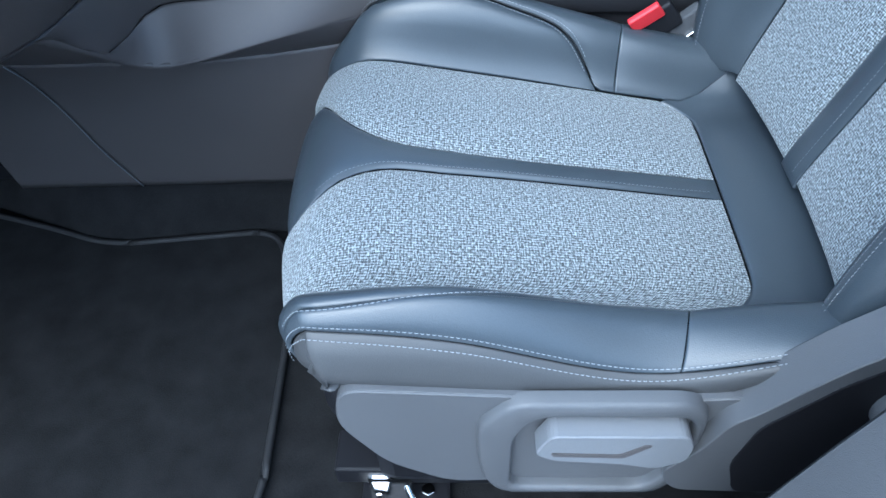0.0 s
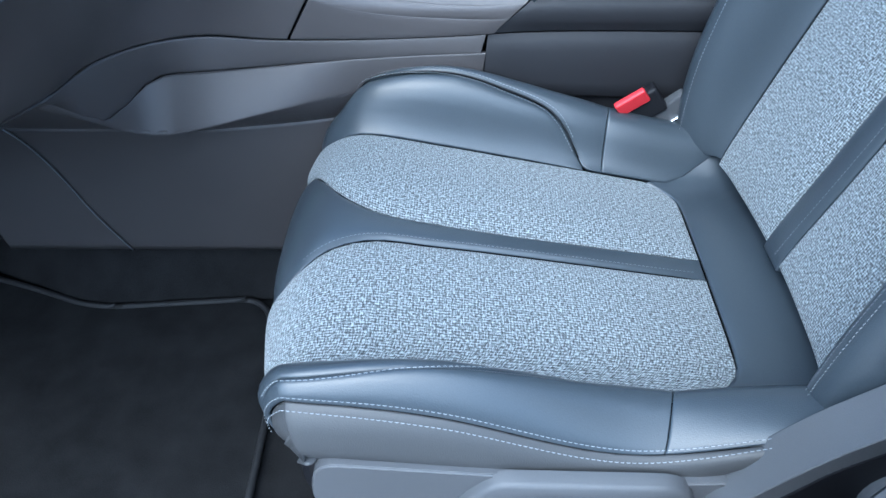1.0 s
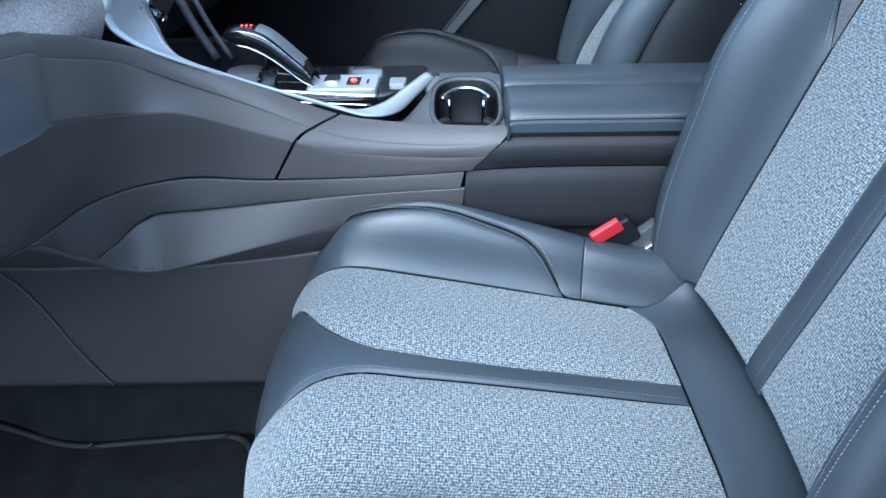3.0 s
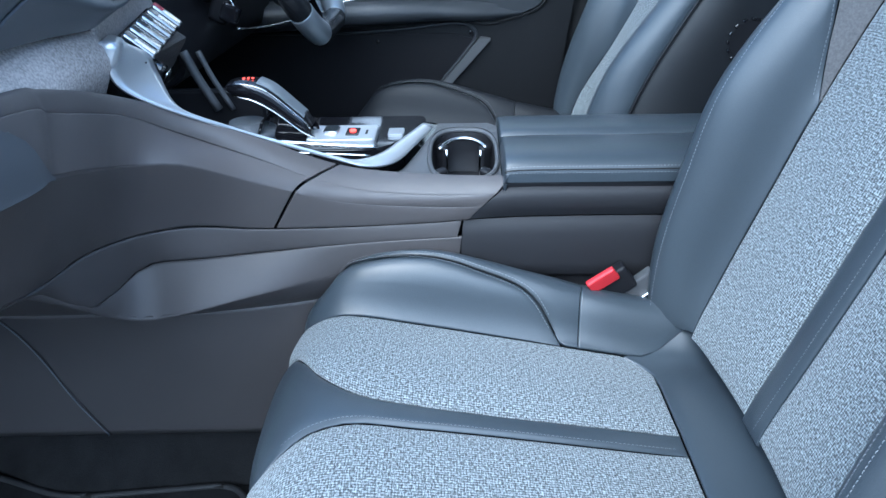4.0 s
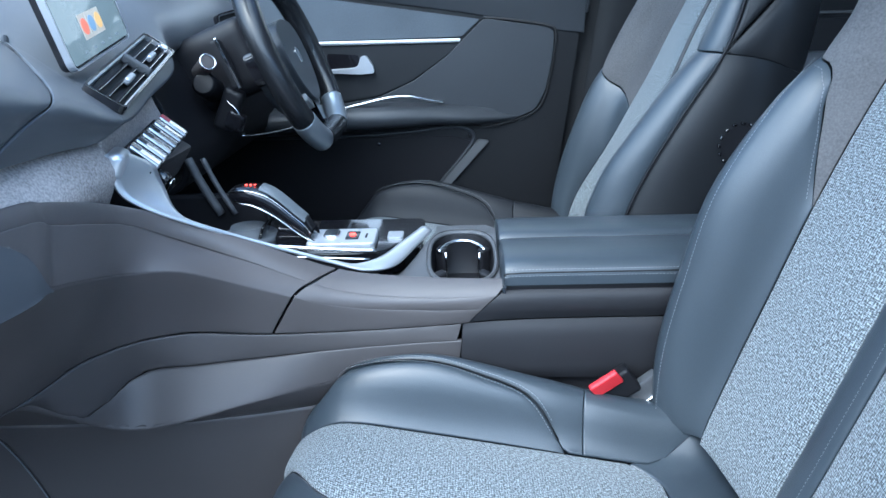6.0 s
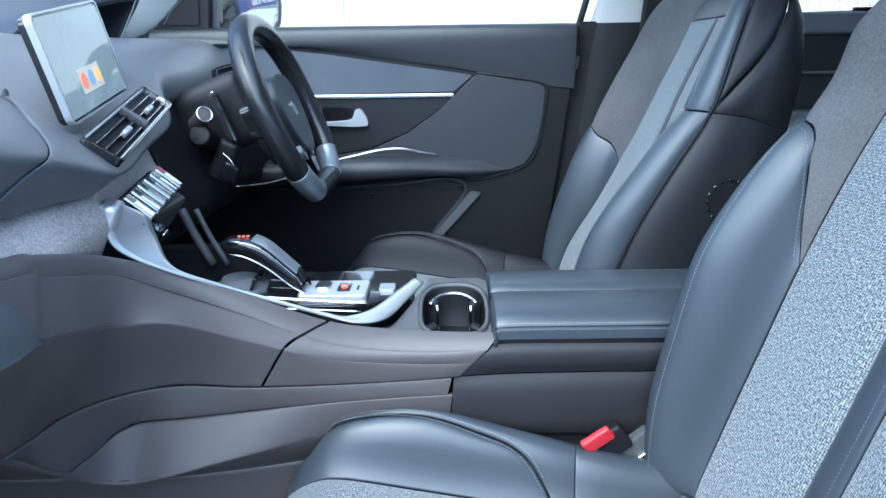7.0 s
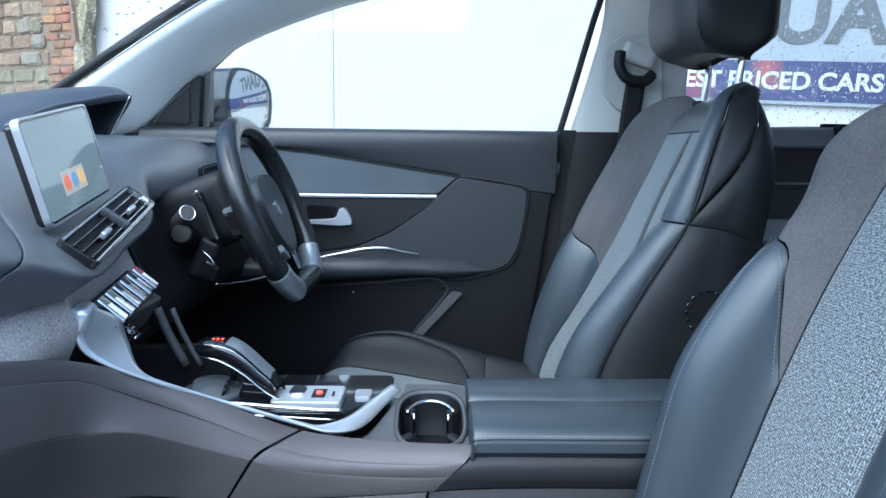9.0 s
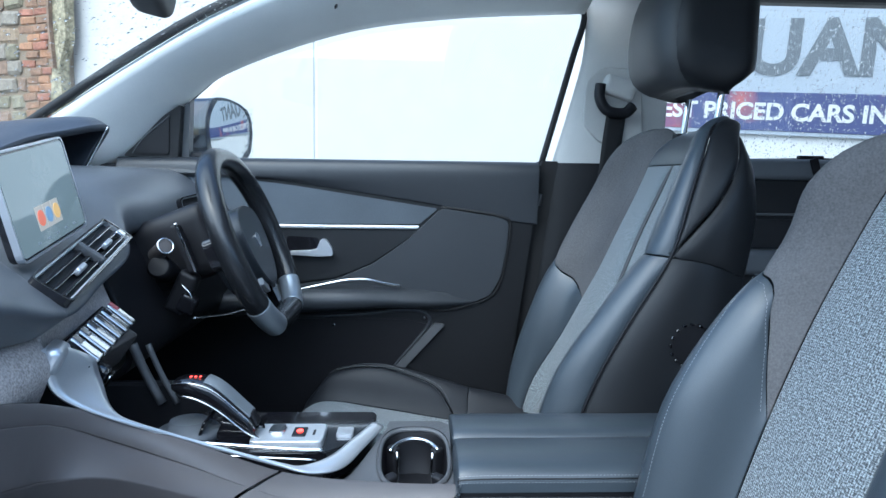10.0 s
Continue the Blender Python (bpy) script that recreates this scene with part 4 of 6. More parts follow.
part("slot_button", slab(rounded([(0.108, 0.000), (0.130, 0.000), (0.130, 0.030), (0.108, 0.030)], 0.003), 0.498, 0.504, "z", 0.0015), CHROME, console, "small silver switch")
hump = part("plate_hump", disc(0.045, 0.034, 32, (-0.082, -0.010, 0.512), (0, 0, 0), 0.012, 0.036), SOFT, console, "", True)
part("hump_groove", block((0.004, 0.05, 0.03), 0.001, 1, at=(-0.060, -0.012, 0.520), rot=(0, 20, 0)), PIANO, console)

CUP = (0.213, -0.030, 0.486)


def dip(bm):
    """Slope the cup holder down towards the passenger."""
    for v in bm.verts:
        v.co.z += 0.006 + 0.25 * min(v.co.y, 0.03)
    return bm


surround = [(0.098, -0.094), (0.262, -0.098), (0.262, 0.070), (0.176, 0.070), (0.174, 0.035), (0.150, -0.022), (0.126, -0.074)]
cup_r = [(CUP[0] + 0.046 * math.copysign(abs(math.cos(a)) ** 0.7, math.cos(a)), CUP[1] + 0.060 * math.copysign(abs(math.sin(a)) ** 0.7, math.sin(a))) for a in np.linspace(0, 2 * math.pi, 36, endpoint=False)]


top = ring_of(around(surround, 36, np.array(CUP[:2])), cup_r, 0.462, 0.484)
part("cup_surround", dip(top), PLASTIC_GREY, console, "grey plastic cup holder surround")
well = bmesh.new()
rings = []
for z, k in ((0.490, 1.03), (0.487, 0.98), (0.460, 0.90), (0.415, 0.84), (0.410, 0.2)):
    rings.append([well.verts.new((CUP[0] + (x - CUP[0]) * k, CUP[1] + (y - CUP[1]) * k, z)) for x, y in cup_r])
for A, Bq in zip(rings, rings[1:]):
    for k in range(36):
        well.faces.new((A[k], A[(k + 1) % 36], Bq[(k + 1) % 36], Bq[k]))
well.faces.new(rings[-1])
holder = thing("cup_holder", (CUP[0], CUP[1], 0.41), "round black cup holder with chrome rim and gripping fins", "cup holder")
part("well", dip(well), BLACK, holder, "", True)
tube("rim", [(x, y, 0.492 + 0.25 * y) for x, y in cup_r + cup_r[:1]], 0.0035, PLASTIC_GREY, holder, "grey rim", 8, 2, True)
tube("chrome_arc", [(CUP[0] + 0.036 * math.cos(a), CUP[1] + 0.047 * math.sin(a), 0.487 + 0.25 * (CUP[1] + 0.047 * math.sin(a))) for a in np.linspace(0.5, 2.7, 9)], 0.0028, STEEL, holder, "chrome arc", 8, 3)
part("liner", disc(0.031, 0.002, 28, (CUP[0], CUP[1], 0.414), (0, 0, 0), 0), RUBBER, holder)
for a in (0.62, 2.45, 3.75, 5.65):
    part("fin", dip(block((0.016, 0.012, 0.050), 0.004, 3, at=(CUP[0] + 0.037 * math.cos(a), CUP[1] + 0.047 * math.sin(a), 0.456), rot=(0, 0, math.degrees(a)))), BLACK, holder, "", True)
    tube("fin_edge", [(CUP[0] + 0.030 * math.cos(a), CUP[1] + 0.038 * math.sin(a), 0.484 + 0.25 * (CUP[1] + 0.038 * math.sin(a))), (CUP[0] + 0.0285 * math.cos(a), CUP[1] + 0.0365 * math.sin(a), 0.450), (CUP[0] + 0.028 * math.cos(a), CUP[1] + 0.036 * math.sin(a), 0.435)], 0.0022, STEEL, holder, "", 8, 3)

# armrest
armrest = thing("armrest", (0.45, 0, 0.45), "dark leather centre armrest with two split stitched lids", "armrest")


def lid(name, y0, y1, edge):
    """A padded lid; edge is the side that rolls down."""
    rows = []
    for x, k in ((0.262, 0.0), (0.266, 0.75), (0.278, 1.0), (0.40, 1.02), (0.54, 1.02), (0.66, 1.0), (0.672, 0.7), (0.676, 0.0)):
        zt = 0.478 + 0.027 * k
        prof = [(y1, 0.472), (y1, zt - 0.012), (y1 - edge * 0.004, zt - 0.004), (y1 - edge * 0.016, zt + 0.001), ((y0 + y1) / 2, zt + 0.002), (y0 + edge * 0.03, zt), (y0 + edge * 0.012, zt - 0.005), (y0 + edge * 0.002, zt - 0.016), (y0, 0.474)]
        rows.append([(x, y, z) for y, z in prof])
    net = Net(rows)
    ob = panel(name, net, lambda p, q: (p * 7, q * 8), LEATHER, armrest, "", 40, 30, 0.0, 0.0, 0.004, side=1 if edge < 0 else -1)
    if edge > 0:
        for b in (6.72, 7.22):
            stitches("stitching", seam(net, lambda t: (1.6 + t * 4.4, b), 60, 0.0012, -1), THREAD_DARK, ob)
        tube("lid_seam", [net.at(a, 6.97) for a in np.linspace(0.8, 6.2, 20)], 0.0011, LEATHER_BLACK, ob, "dark seam", 6, 2)
    return ob


lid("near_lid", -0.112, -0.006, 1)
lid("far_lid", 0.104, 0.002, -1)
part("armrest_base", block((0.41, 0.21, 0.012), 0.003, 2, at=(0.47, -0.004, 0.468)), BLACK, armrest)

# gear lever
lever = thing("gear_lever", (-0.04, -0.005, 0.50), "gloss black automatic gear lever with chrome edge", "gear lever")


def lever_net():
    rows = []
    for x, zt, zb, w in ((-0.101, 0.574, 0.570, 0.009), (-0.098, 0.583, 0.563, 0.018), (-0.073, 0.586, 0.557, 0.023), (-0.045, 0.577, 0.540, 0.023), (-0.014, 0.549, 0.514, 0.022), (0.000, 0.534, 0.507, 0.021), (0.006, 0.520, 0.505, 0.016)):
        c = (zt + zb) / 2
        h = (zt - zb) / 2
        ring = []
        for a in np.linspace(0, 2 * math.pi, 17):
            cc, ss = math.cos(a), math.sin(a)
            ring.append((x + (0.006 if ss < 0 else 0), -0.005 + w * math.copysign(abs(cc) ** 0.6, cc), c + h * math.copysign(abs(ss) ** 0.6, ss)))
        rows.append(ring)
    return Net(rows)


LV = lever_net()
knob = panel("knob", LV, lambda p, q: (p * 6, q * 16), PIANO, lever, "", 30, 48, 0.0, 0.0, 0.0)
for b in (9.7, 6.5):
    tube("chrome_edge", [LV.at(a, b) + np.array((0, -0.0006, 0)) for a in np.linspace(0.35, 5.8, 16)], 0.0015 if b > 8 else 0.0009, STEEL, lever, "chrome edge line", 8, 3)
panel("top_inlay", LV, lambda p, q: (2.5 + p * 2.3, 2.4 + q * 3.2), LEVER_SATIN, knob, "satin grey inlay", 14, 10, 0.001, 0.0, 0.002)
part("unlock_button", block((0.006, 0.020, 0.020), 0.003, 2, at=(0.002, -0.005, 0.530), rot=(0, -30, 0)), BLACK, knob)
for k in range(3):
    part("gear_mark", block((0.0025, 0.004, 0.001), 0, 1, at=(-0.078 + k * 0.006, -0.010, 0.5868)), LAMP_RED, knob, "lit red gear mark")
part("boot", slab(rounded([(-0.05, 0.50), (0.0, 0.50), (0.0, 0.54), (-0.03, 0.545)], 0.01), -0.022, 0.012, "y", 0.004), PIANO, lever)

# ---- dashboard ----
dash = thing("dashboard", (-0.4, 0.0, 0.6), "dark soft-touch dashboard with grey cloth band and air vents", "dashboard")
DY = (-0.66, -0.45, -0.30, -0.18, -0.03, 0.13, 0.24, 0.36, 0.50, 0.62, 0.72)


def dash_profile(y):
    k = min(max((y + 0.18) / 0.30, 0.0), 1.0)
    sx, sz = -0.060 * k, 0.037 * k
    if y > 0.15:
        r = min((y - 0.15) / 0.35, 1.0)
        lip, zl = -0.262 + 0.006 * r, 0.800 + 0.008 * r
        return [(-0.90, 0.855), (-0.62, 0.868), (-0.44, 0.862), (-0.34 + 0.01 * r, 0.835 + 0.022 * r), (-0.295 + 0.012 * r, 0.815 + 0.015 * r), (lip, zl - 0.008), (lip + 0.008, zl - 0.048), (lip - 0.02, zl - 0.066)]
    if y < -0.17:
        d = min(max(-0.184 - y, 0.0), 0.22)
        return [(-0.90, 0.855), (-0.55, 0.870), (-0.36, 0.838 + 0.1 * d), (-0.262, 0.790 + 0.15 * d), (-0.198, 0.746 + 0.22 * d), (-0.150, 0.706 + 0.26 * d), (-0.156, 0.695 + 0.14 * d), (-0.170, 0.684 + 0.045 * d)]
    return [(-0.90, 0.855), (-0.55, 0.870), (-0.36 + sx * 0.3, 0.838 + sz * 0.3), (-0.262 + sx, 0.790 + sz), (-0.198 + sx, 0.742 + sz), (-0.150 + sx, 0.700 + sz), (-0.156 + sx, 0.690 + sz), (-0.20 + sx, 0.684 + sz)]


DASH = Net([[(x, y, z) for x, z in dash_profile(y)] for y in DY])
SEAM = curve((0, 3.0), (3, 3.0), (4, 2.54), (5, 1.95), (6, 1.60), (7, 1.33))
panel("passenger_pad", DASH, lambda p, q: (p * SEAM(q * 7), q * 7), SOFT, dash, "", 24, 44, 0.0, 0.003, side=-1)
panel("centre_pad", DASH, lambda p, q: (SEAM(3.02 + q * 3.98) + 0.015 + p * (2.985 - SEAM(3.02 + q * 3.98)), 3.02 + q * 3.98), SOFT, dash, "", 20, 24, 0.0, 0.0008, side=-1)
panel("upper_pad", DASH, lambda p, q: (3.0 + p * 7.0, q * 7), SOFT, dash, "", 60, 44, 0.0, 0.0008, side=-1)
part("dash_core", block((0.50, 1.32, 0.16), 0.02, at=(-0.58, 0.03, 0.74)), BLACK, dash)
part("lower_core", block((0.30, 0.52, 0.34), 0.02, at=(-0.66, -0.40, 0.58)), BLACK, dash)
BAND = Net([[(-0.205, y, 0.70), (-0.178 + dx, y, 0.684), (-0.160 + dx, y, 0.650), (-0.175 + dx, y, 0.610)] for y, dx in ((-0.66, -0.03), (-0.40, -0.012), (-0.28, 0.0), (-0.19, 0.0))])
panel("cloth_band", BAND, lambda p, q: (p * 3, q * 3), DASH_CLOTH, dash, "grey felted cloth band", 24, 16, 0.0, 0.002, side=-1)
FASCIA = Net([[(-0.165 + dx, y, 0.698 + dz), (-0.172 + dx, y, 0.676 + dz), (-0.178 + dx * 0.6, y, 0.652 + dz * 0.4)] for y, dx, dz in ((-0.19, 0, 0), (-0.10, -0.018, 0.010), (0.01, -0.040, 0.022), (0.125, -0.062, 0.036))])
panel("fascia_strip", FASCIA, lambda p, q: (p * 2.55, q * 2), DASH_CLOTH, dash, "", 20, 10, 0.0, 0.001, side=-1)

GLOVE = Net([[(-0.146, -0.382, 0.589), (-0.146, -0.382, 0.5885), (-0.146, -0.382, 0.588)], [(-0.142, -0.425, 0.643), (-0.140, -0.428, 0.616), (-0.142, -0.432, 0.592)], [(-0.15, -0.55, 0.690), (-0.142, -0.55, 0.650), (-0.15, -0.55, 0.604)], [(-0.17, -0.68, 0.69), (-0.16, -0.68, 0.65), (-0.17, -0.68, 0.61)]])
panel("glovebox", GLOVE, lambda p, q: (0.02 + p * 2.98, q * 2), SOFT, dash, "dark glovebox face", 24, 16, 0.0, 0.001, side=-1)
tube("glovebox_edge", [(-0.143, -0.382, 0.5885), (-0.139, -0.402, 0.615), (-0.139, -0.426, 0.644)], 0.0011, PLASTIC_GREY, dash, "", 6, 4)
UNDER = Net([[(-0.19 - o, y, 0.56), (-0.225 - o, y, 0.515), (-0.32 - o, y, 0.495), (-0.55, y, 0.49)] for y, o in ((-0.46, 0.0), (-0.56, 0.004), (-0.70, 0.01))])
panel("glovebox_underside", UNDER, lambda p, q: (p * 2, q * 3), SOFT, dash, "", 12, 20, 0.0, 0.003, side=-1)

# toggle keys
row0, row1 = Vector((-0.160, -0.142, 0.650)), Vector((-0.174, 0.004, 0.666))
ax = (row1 - row0).normalized()
tm = frame_of((row0 + row1) / 2, -ax, Vector((0.82, 0, -0.45)))
bank = part("switch_bank", moved(block((0.166, 0.044, 0.02), 0.003, 2, at=(0, -0.002, -0.012)), tm), PIANO, dash, "gloss black switch bank")
for k in range(6):
    c = -0.0625 + k * 0.025
    key = part("toggle_key", moved(block((0.0165, 0.040, 0.010), 0.003, 3, at=(c, 0.004, 0.004), rot=(-14, 0, 0)), tm), STEEL, bank, "bright chrome toggle key", True)
    part("key_inlay", moved(block((0.012, 0.014, 0.004), 0.0015, 2, at=(c, -0.008, 0.0105), rot=(-14, 0, 0)), tm), LAMP_DARK_RED if k == 0 else PIANO, key)
part("fin_head", block((0.022, 0.046, 0.030), 0.010, 4, at=(-0.169, -0.172, 0.655), rot=(0, 25, 15)), CHROME, dash, "satin fin head", True)
part("socket_cover", block((0.020, 0.022, 0.032), 0.005, 2, at=(-0.152, -0.112, 0.616), rot=(0, 30, 10)), PIANO, dash)
part("socket_clip", block((0.004, 0.024, 0.020), 0.0015, 1, at=(-0.138, -0.116, 0.612), rot=(0, 30, 10)), STEEL, dash)
part("under_bank", block((0.03, 0.13, 0.05), 0.006, 2, at=(-0.178, -0.05, 0.625), rot=(0, 35, 0)), PLASTIC, dash)
part("cubby_back", block((0.03, 0.26, 0.30), 0.004, 1, at=(-0.27, 0.0, 0.52)), BLACK, dash)
part("cubby_side", block((0.20, 0.02, 0.16), 0.004, 1, at=(-0.19, 0.125, 0.46)), BLACK, dash)
# two grey bars stand for reflections of the cubby's far wall
for dx in (0.0, 0.022):
    tube("cubby_glint", [(-0.198 + dx, 0.108, 0.600), (-0.182 + dx, 0.108, 0.560), (-0.158 + dx, 0.108, 0.512)], 0.007 - dx * 0.12, PLASTIC_GREY, dash, "grey bar drawn for a reflection in the storage cubby", 8, 4)


def air_vent(tl, tr, bl, cells, tabs, parent):
    """An air vent: chrome frame, dark box, slats, divider and tabs."""
    m = frame_of(tl, Vector(tr) - Vector(tl), Vector(bl) - Vector(tl))
    w, h = (Vector(tr) - Vector(tl)).length, (Vector(bl) - Vector(tl)).length
    mid = m @ Matrix.Translation((w / 2, h / 2, -0.004 if m[0][2] < 0 else 0.004))
    fl = Matrix.Scale(-1, 4, (0, 0, 1)) if (m.to_3x3() @ Vector((0, 0, 1))).x < 0 else Matrix.Identity(4)
    mid = mid @ fl
    vent = part("air_vent", moved(slab(rect(w, h, 0.008), -0.006, 0.002, "z", 0), mid), RUBBER, parent, "black air vent in a chrome frame")
    part("vent_frame", moved(ring_of(rect(w + 0.0035, h + 0.0035, 0.009), rect(w - 0.001, h - 0.001, 0.0075), 0.0, 0.008), mid), CHROME, vent, "thin chrome frame")
    part("vent_surround", moved(ring_of(rect(w + 0.009, h + 0.008, 0.011), rect(w + 0.003, h + 0.003, 0.009), -0.004, 0.010), mid), PIANO, vent)
    for s in (-0.26, 0.02, 0.30):
        slat = part("slat", moved(block((w - 0.010, 0.0060, 0.002), 0.0006, 1, at=(0, s * h, 0.006), rot=(50, 0, 0)), mid), BLACK, vent)
        part("slat_edge", moved(block((w - 0.012, 0.0012, 0.0012), 0.0003, 1, at=(0, s * h + 0.0022, 0.0092)), mid), STEEL, slat, "bright slat edge")
    if cells > 1:
        part("divider", moved(block((0.010, h - 0.002, 0.012), 0.003, 2, at=(0, 0, 0.009)), mid), PLASTIC_GREY, vent, "grey divider", True)
    for t in tabs:
        part("tab", moved(block((0.030, 0.007, 0.009), 0.0025, 2, at=(t * w, 0.14 * h, 0.011)), mid), CHROME, vent, "silver tab", True)
    part("wheel", moved(block((0.018, 0.012, 0.008), 0.002, 2, at=(w * 0.43, 0.2 * h, 0.010)), mid), STEEL, vent)
    return vent


air_vent((-0.187, -0.184, 0.730), (-0.243, 0.118, 0.770), (-0.156, -0.184, 0.706), 2, (-0.22, 0.20), dash)
air_vent((-0.244, 0.460, 0.797), (-0.212, 0.500, 0.807), (-0.232, 0.460, 0.751), 1, (), dash)

# binnacle hood
HOOD = Net([
    [(-0.455, 0.50, 0.815), (-0.50, 0.51, 0.82), (-0.60, 0.51, 0.83), (-0.80, 0.50, 0.85)],
    [(-0.420, 0.51, 0.882), (-0.46, 0.52, 0.89), (-0.58, 0.52, 0.88), (-0.80, 0.50, 0.86)],
    [(-0.386, 0.50, 0.941), (-0.427, 0.51, 0.953), (-0.56, 0.51, 0.93), (-0.80, 0.50, 0.87)],
    [(-0.428, 0.38, 0.920), (-0.470, 0.40, 0.942), (-0.58, 0.40, 0.93), (-0.80, 0.40, 0.875)],
    [(-0.438, 0.30, 0.905), (-0.478, 0.30, 0.913), (-0.60, 0.30, 0.91), (-0.80, 0.30, 0.875)],
    [(-0.437, 0.20, 0.878), (-0.477, 0.19, 0.884), (-0.60, 0.19, 0.88), (-0.80, 0.20, 0.87)],
    [(-0.430, 0.12, 0.850), (-0.470, 0.10, 0.855), (-0.60, 0.10, 0.86), (-0.80, 0.10, 0.865)]])
hood = panel("binnacle_hood", HOOD, lambda p, q: (p * 6, q * 3), HOOD_SKIN, dash, "", 40, 20, 0.0, 0.0, 0.014, side=-1)
tube("hood_trim", [(-0.386, 0.496, 0.938), (-0.418, 0.500, 0.884), (-0.436, 0.498, 0.850), (-0.456, 0.496, 0.815)], lambda t: 0.0015 + 0.003 * t, STEEL, dash, "silver hood edge", 8, 6)
part("cluster_face", slab(rect(0.34, 0.12, 0.02), -0.56, -0.55, "x", 0.002), PIANO, dash).location = (0.4, 0.31 + 0.0, 0.84 - 0.6)

# touch screen
SM = frame_of((-0.2125, -0.0925, 0.823), (-0.0225, 0.185, 0.027), (-0.0205, 0.0, 0.1045))
screen = thing("touch_screen", (-0.22, -0.09, 0.76), "upright lit touch screen in a silver frame on the dashboard", "screen")
housing = part("housing", moved(slab(rect(0.196, 0.114, 0.010), -0.014, 0.0, "z", 0.003, 2), SM), PIANO, screen, "", True)
part("frame", moved(ring_of(rect(0.198, 0.116, 0.011), rect(0.1935, 0.1115, 0.009), -0.006, 0.0015), SM), CHROME, screen, "satin silver screen frame")
part("display", moved(slab(rect(0.188, 0.106, 0.006), -0.004, 0.001, "z", 0), SM), SCREEN, screen, "glossy dark display")
for k, mt in enumerate((ICON_RED, ICON_BLUE, ICON_YELLOW)):
    tile = part("tile", moved(slab(rect(0.021, 0.027, 0.001), 0.001, 0.0016, "z", 0), SM @ Matrix.Translation((-0.028 + k * 0.0225, -0.022, 0))), ICON_WHITE, screen, "lit screen tile")
    part("symbol", moved(disc(0.009, 0.0006, 20, (-0.028 + k * 0.0225, -0.022, 0.0019), (0, 0, 0), 0), SM), mt, tile)
for k in range(5):
    part("touch_mark", moved(slab(rect(0.008, 0.0022, 0.0005), 0.001, 0.0015, "z", 0), SM @ Matrix.Translation((-0.05 + k * 0.027, -0.046, 0))), ICON_DIM, screen)

# ---- steering wheel and column ----
wheel = thing("steering_wheel", (-0.080, 0.372, 0.727), "small flat-bottomed black leather steering wheel with chrome accents", "steering wheel", local=True)
wheel.rotation_euler = (0, radians(-22), 0)


def rim_at(a):
    s = math.sin(a)
    z = 0.160 * math.copysign(abs(s) ** 0.9, s)
    return (0, 0.174 * math.copysign(abs(math.cos(a)) ** 0.9, math.cos(a)), max(z, -0.146) if s < 0 else z)


tube("rim", [rim_at(a) for a in np.linspace(0, 2 * math.pi, 41)], 0.0205, WHEEL_SKIN, wheel, "", 16, 2, True)
for a0, a1 in ((-1.10, -0.62), (-math.pi + 0.62, -math.pi + 1.10)):
    tube("grip_inlay", [rim_at(a) for a in np.linspace(a0, a1, 6)], 0.0211, CHROME_GREY, wheel, "satin grey rim inlay", 16, 4)
boss = [(0.0, 0.082), (0.05, 0.074), (0.072, 0.040), (0.072, -0.010), (0.052, -0.050), (0.022, -0.076), (-0.022, -0.076), (-0.052, -0.050), (-0.072, -0.010), (-0.072, 0.040), (-0.05, 0.074)]
pad = part("airbag_pad", slab(rounded([(y * 1.1, z * (0.85 if z > 0 else 1.1)) for y, z in boss], 0.02), -0.062, 0.008, "x", 0.026, 5), PAD, wheel, "dark padded airbag cover", True)
part("emblem", slab(rounded([(-0.010, -0.012), (0.010, -0.012), (0.012, 0.010), (0.0, 0.016), (-0.012, 0.010)], 0.003), 0.0065, 0.010, "x", 0.001), STEEL, pad, "plain silver emblem")
tube("pad_trim", [(-0.018, y * 1.13, z * (0.88 if z > 0 else 1.13)) for y, z in boss[5:11]], 0.0025, STEEL, wheel, "chrome trim line", 8, 4)
tube("pad_trim", [(-0.018, y * 1.13, z * (0.88 if z > 0 else 1.13)) for y, z in boss[1:6]], 0.0025, STEEL, wheel, "", 8, 4)
for sg in (-1, 1):
    part("spoke", slab(rounded([(sg * 0.060, 0.045), (sg * 0.162, 0.030), (sg * 0.162, -0.022), (sg * 0.060, -0.035)], 0.01), -0.040, -0.014, "x", 0.005), PIANO, wheel)
    part("switch_pad", slab(rounded([(sg * 0.086, 0.030), (sg * 0.138, 0.022), (sg * 0.134, -0.014), (sg * 0.086, -0.018)], 0.008), -0.015, -0.008, "x", 0.002), PLASTIC, wheel)
    part("lower_spoke", slab(rounded([(sg * 0.022, -0.070), (sg * 0.050, -0.060), (sg * 0.062, -0.138), (sg * 0.034, -0.142)], 0.006), -0.035, -0.008, "x", 0.004), PIANO, wheel)
    part("spoke_accent", slab(rounded([(sg * 0.020, -0.074), (sg * 0.046, -0.058), (sg * 0.050, -0.076), (sg * 0.026, -0.094)], 0.003), -0.008, 0.000, "x", 0.002), CHROME, wheel, "satin chrome spoke accent")
    part("paddle", slab(rounded([(sg * 0.095, 0.070), (sg * 0.116, 0.075), (sg * 0.118, -0.010), (sg * 0.100, -0.010)], 0.005), -0.090, -0.078, "x", 0.002), BLACK, wheel)
    part("paddle_edge", slab(rounded([(sg * 0.116, 0.076), (sg * 0.119, 0.076), (sg * 0.120, -0.012), (sg * 0.117, -0.012)], 0.002), -0.081, -0.077, "x", 0.001), STEEL, wheel, "chrome paddle edge")
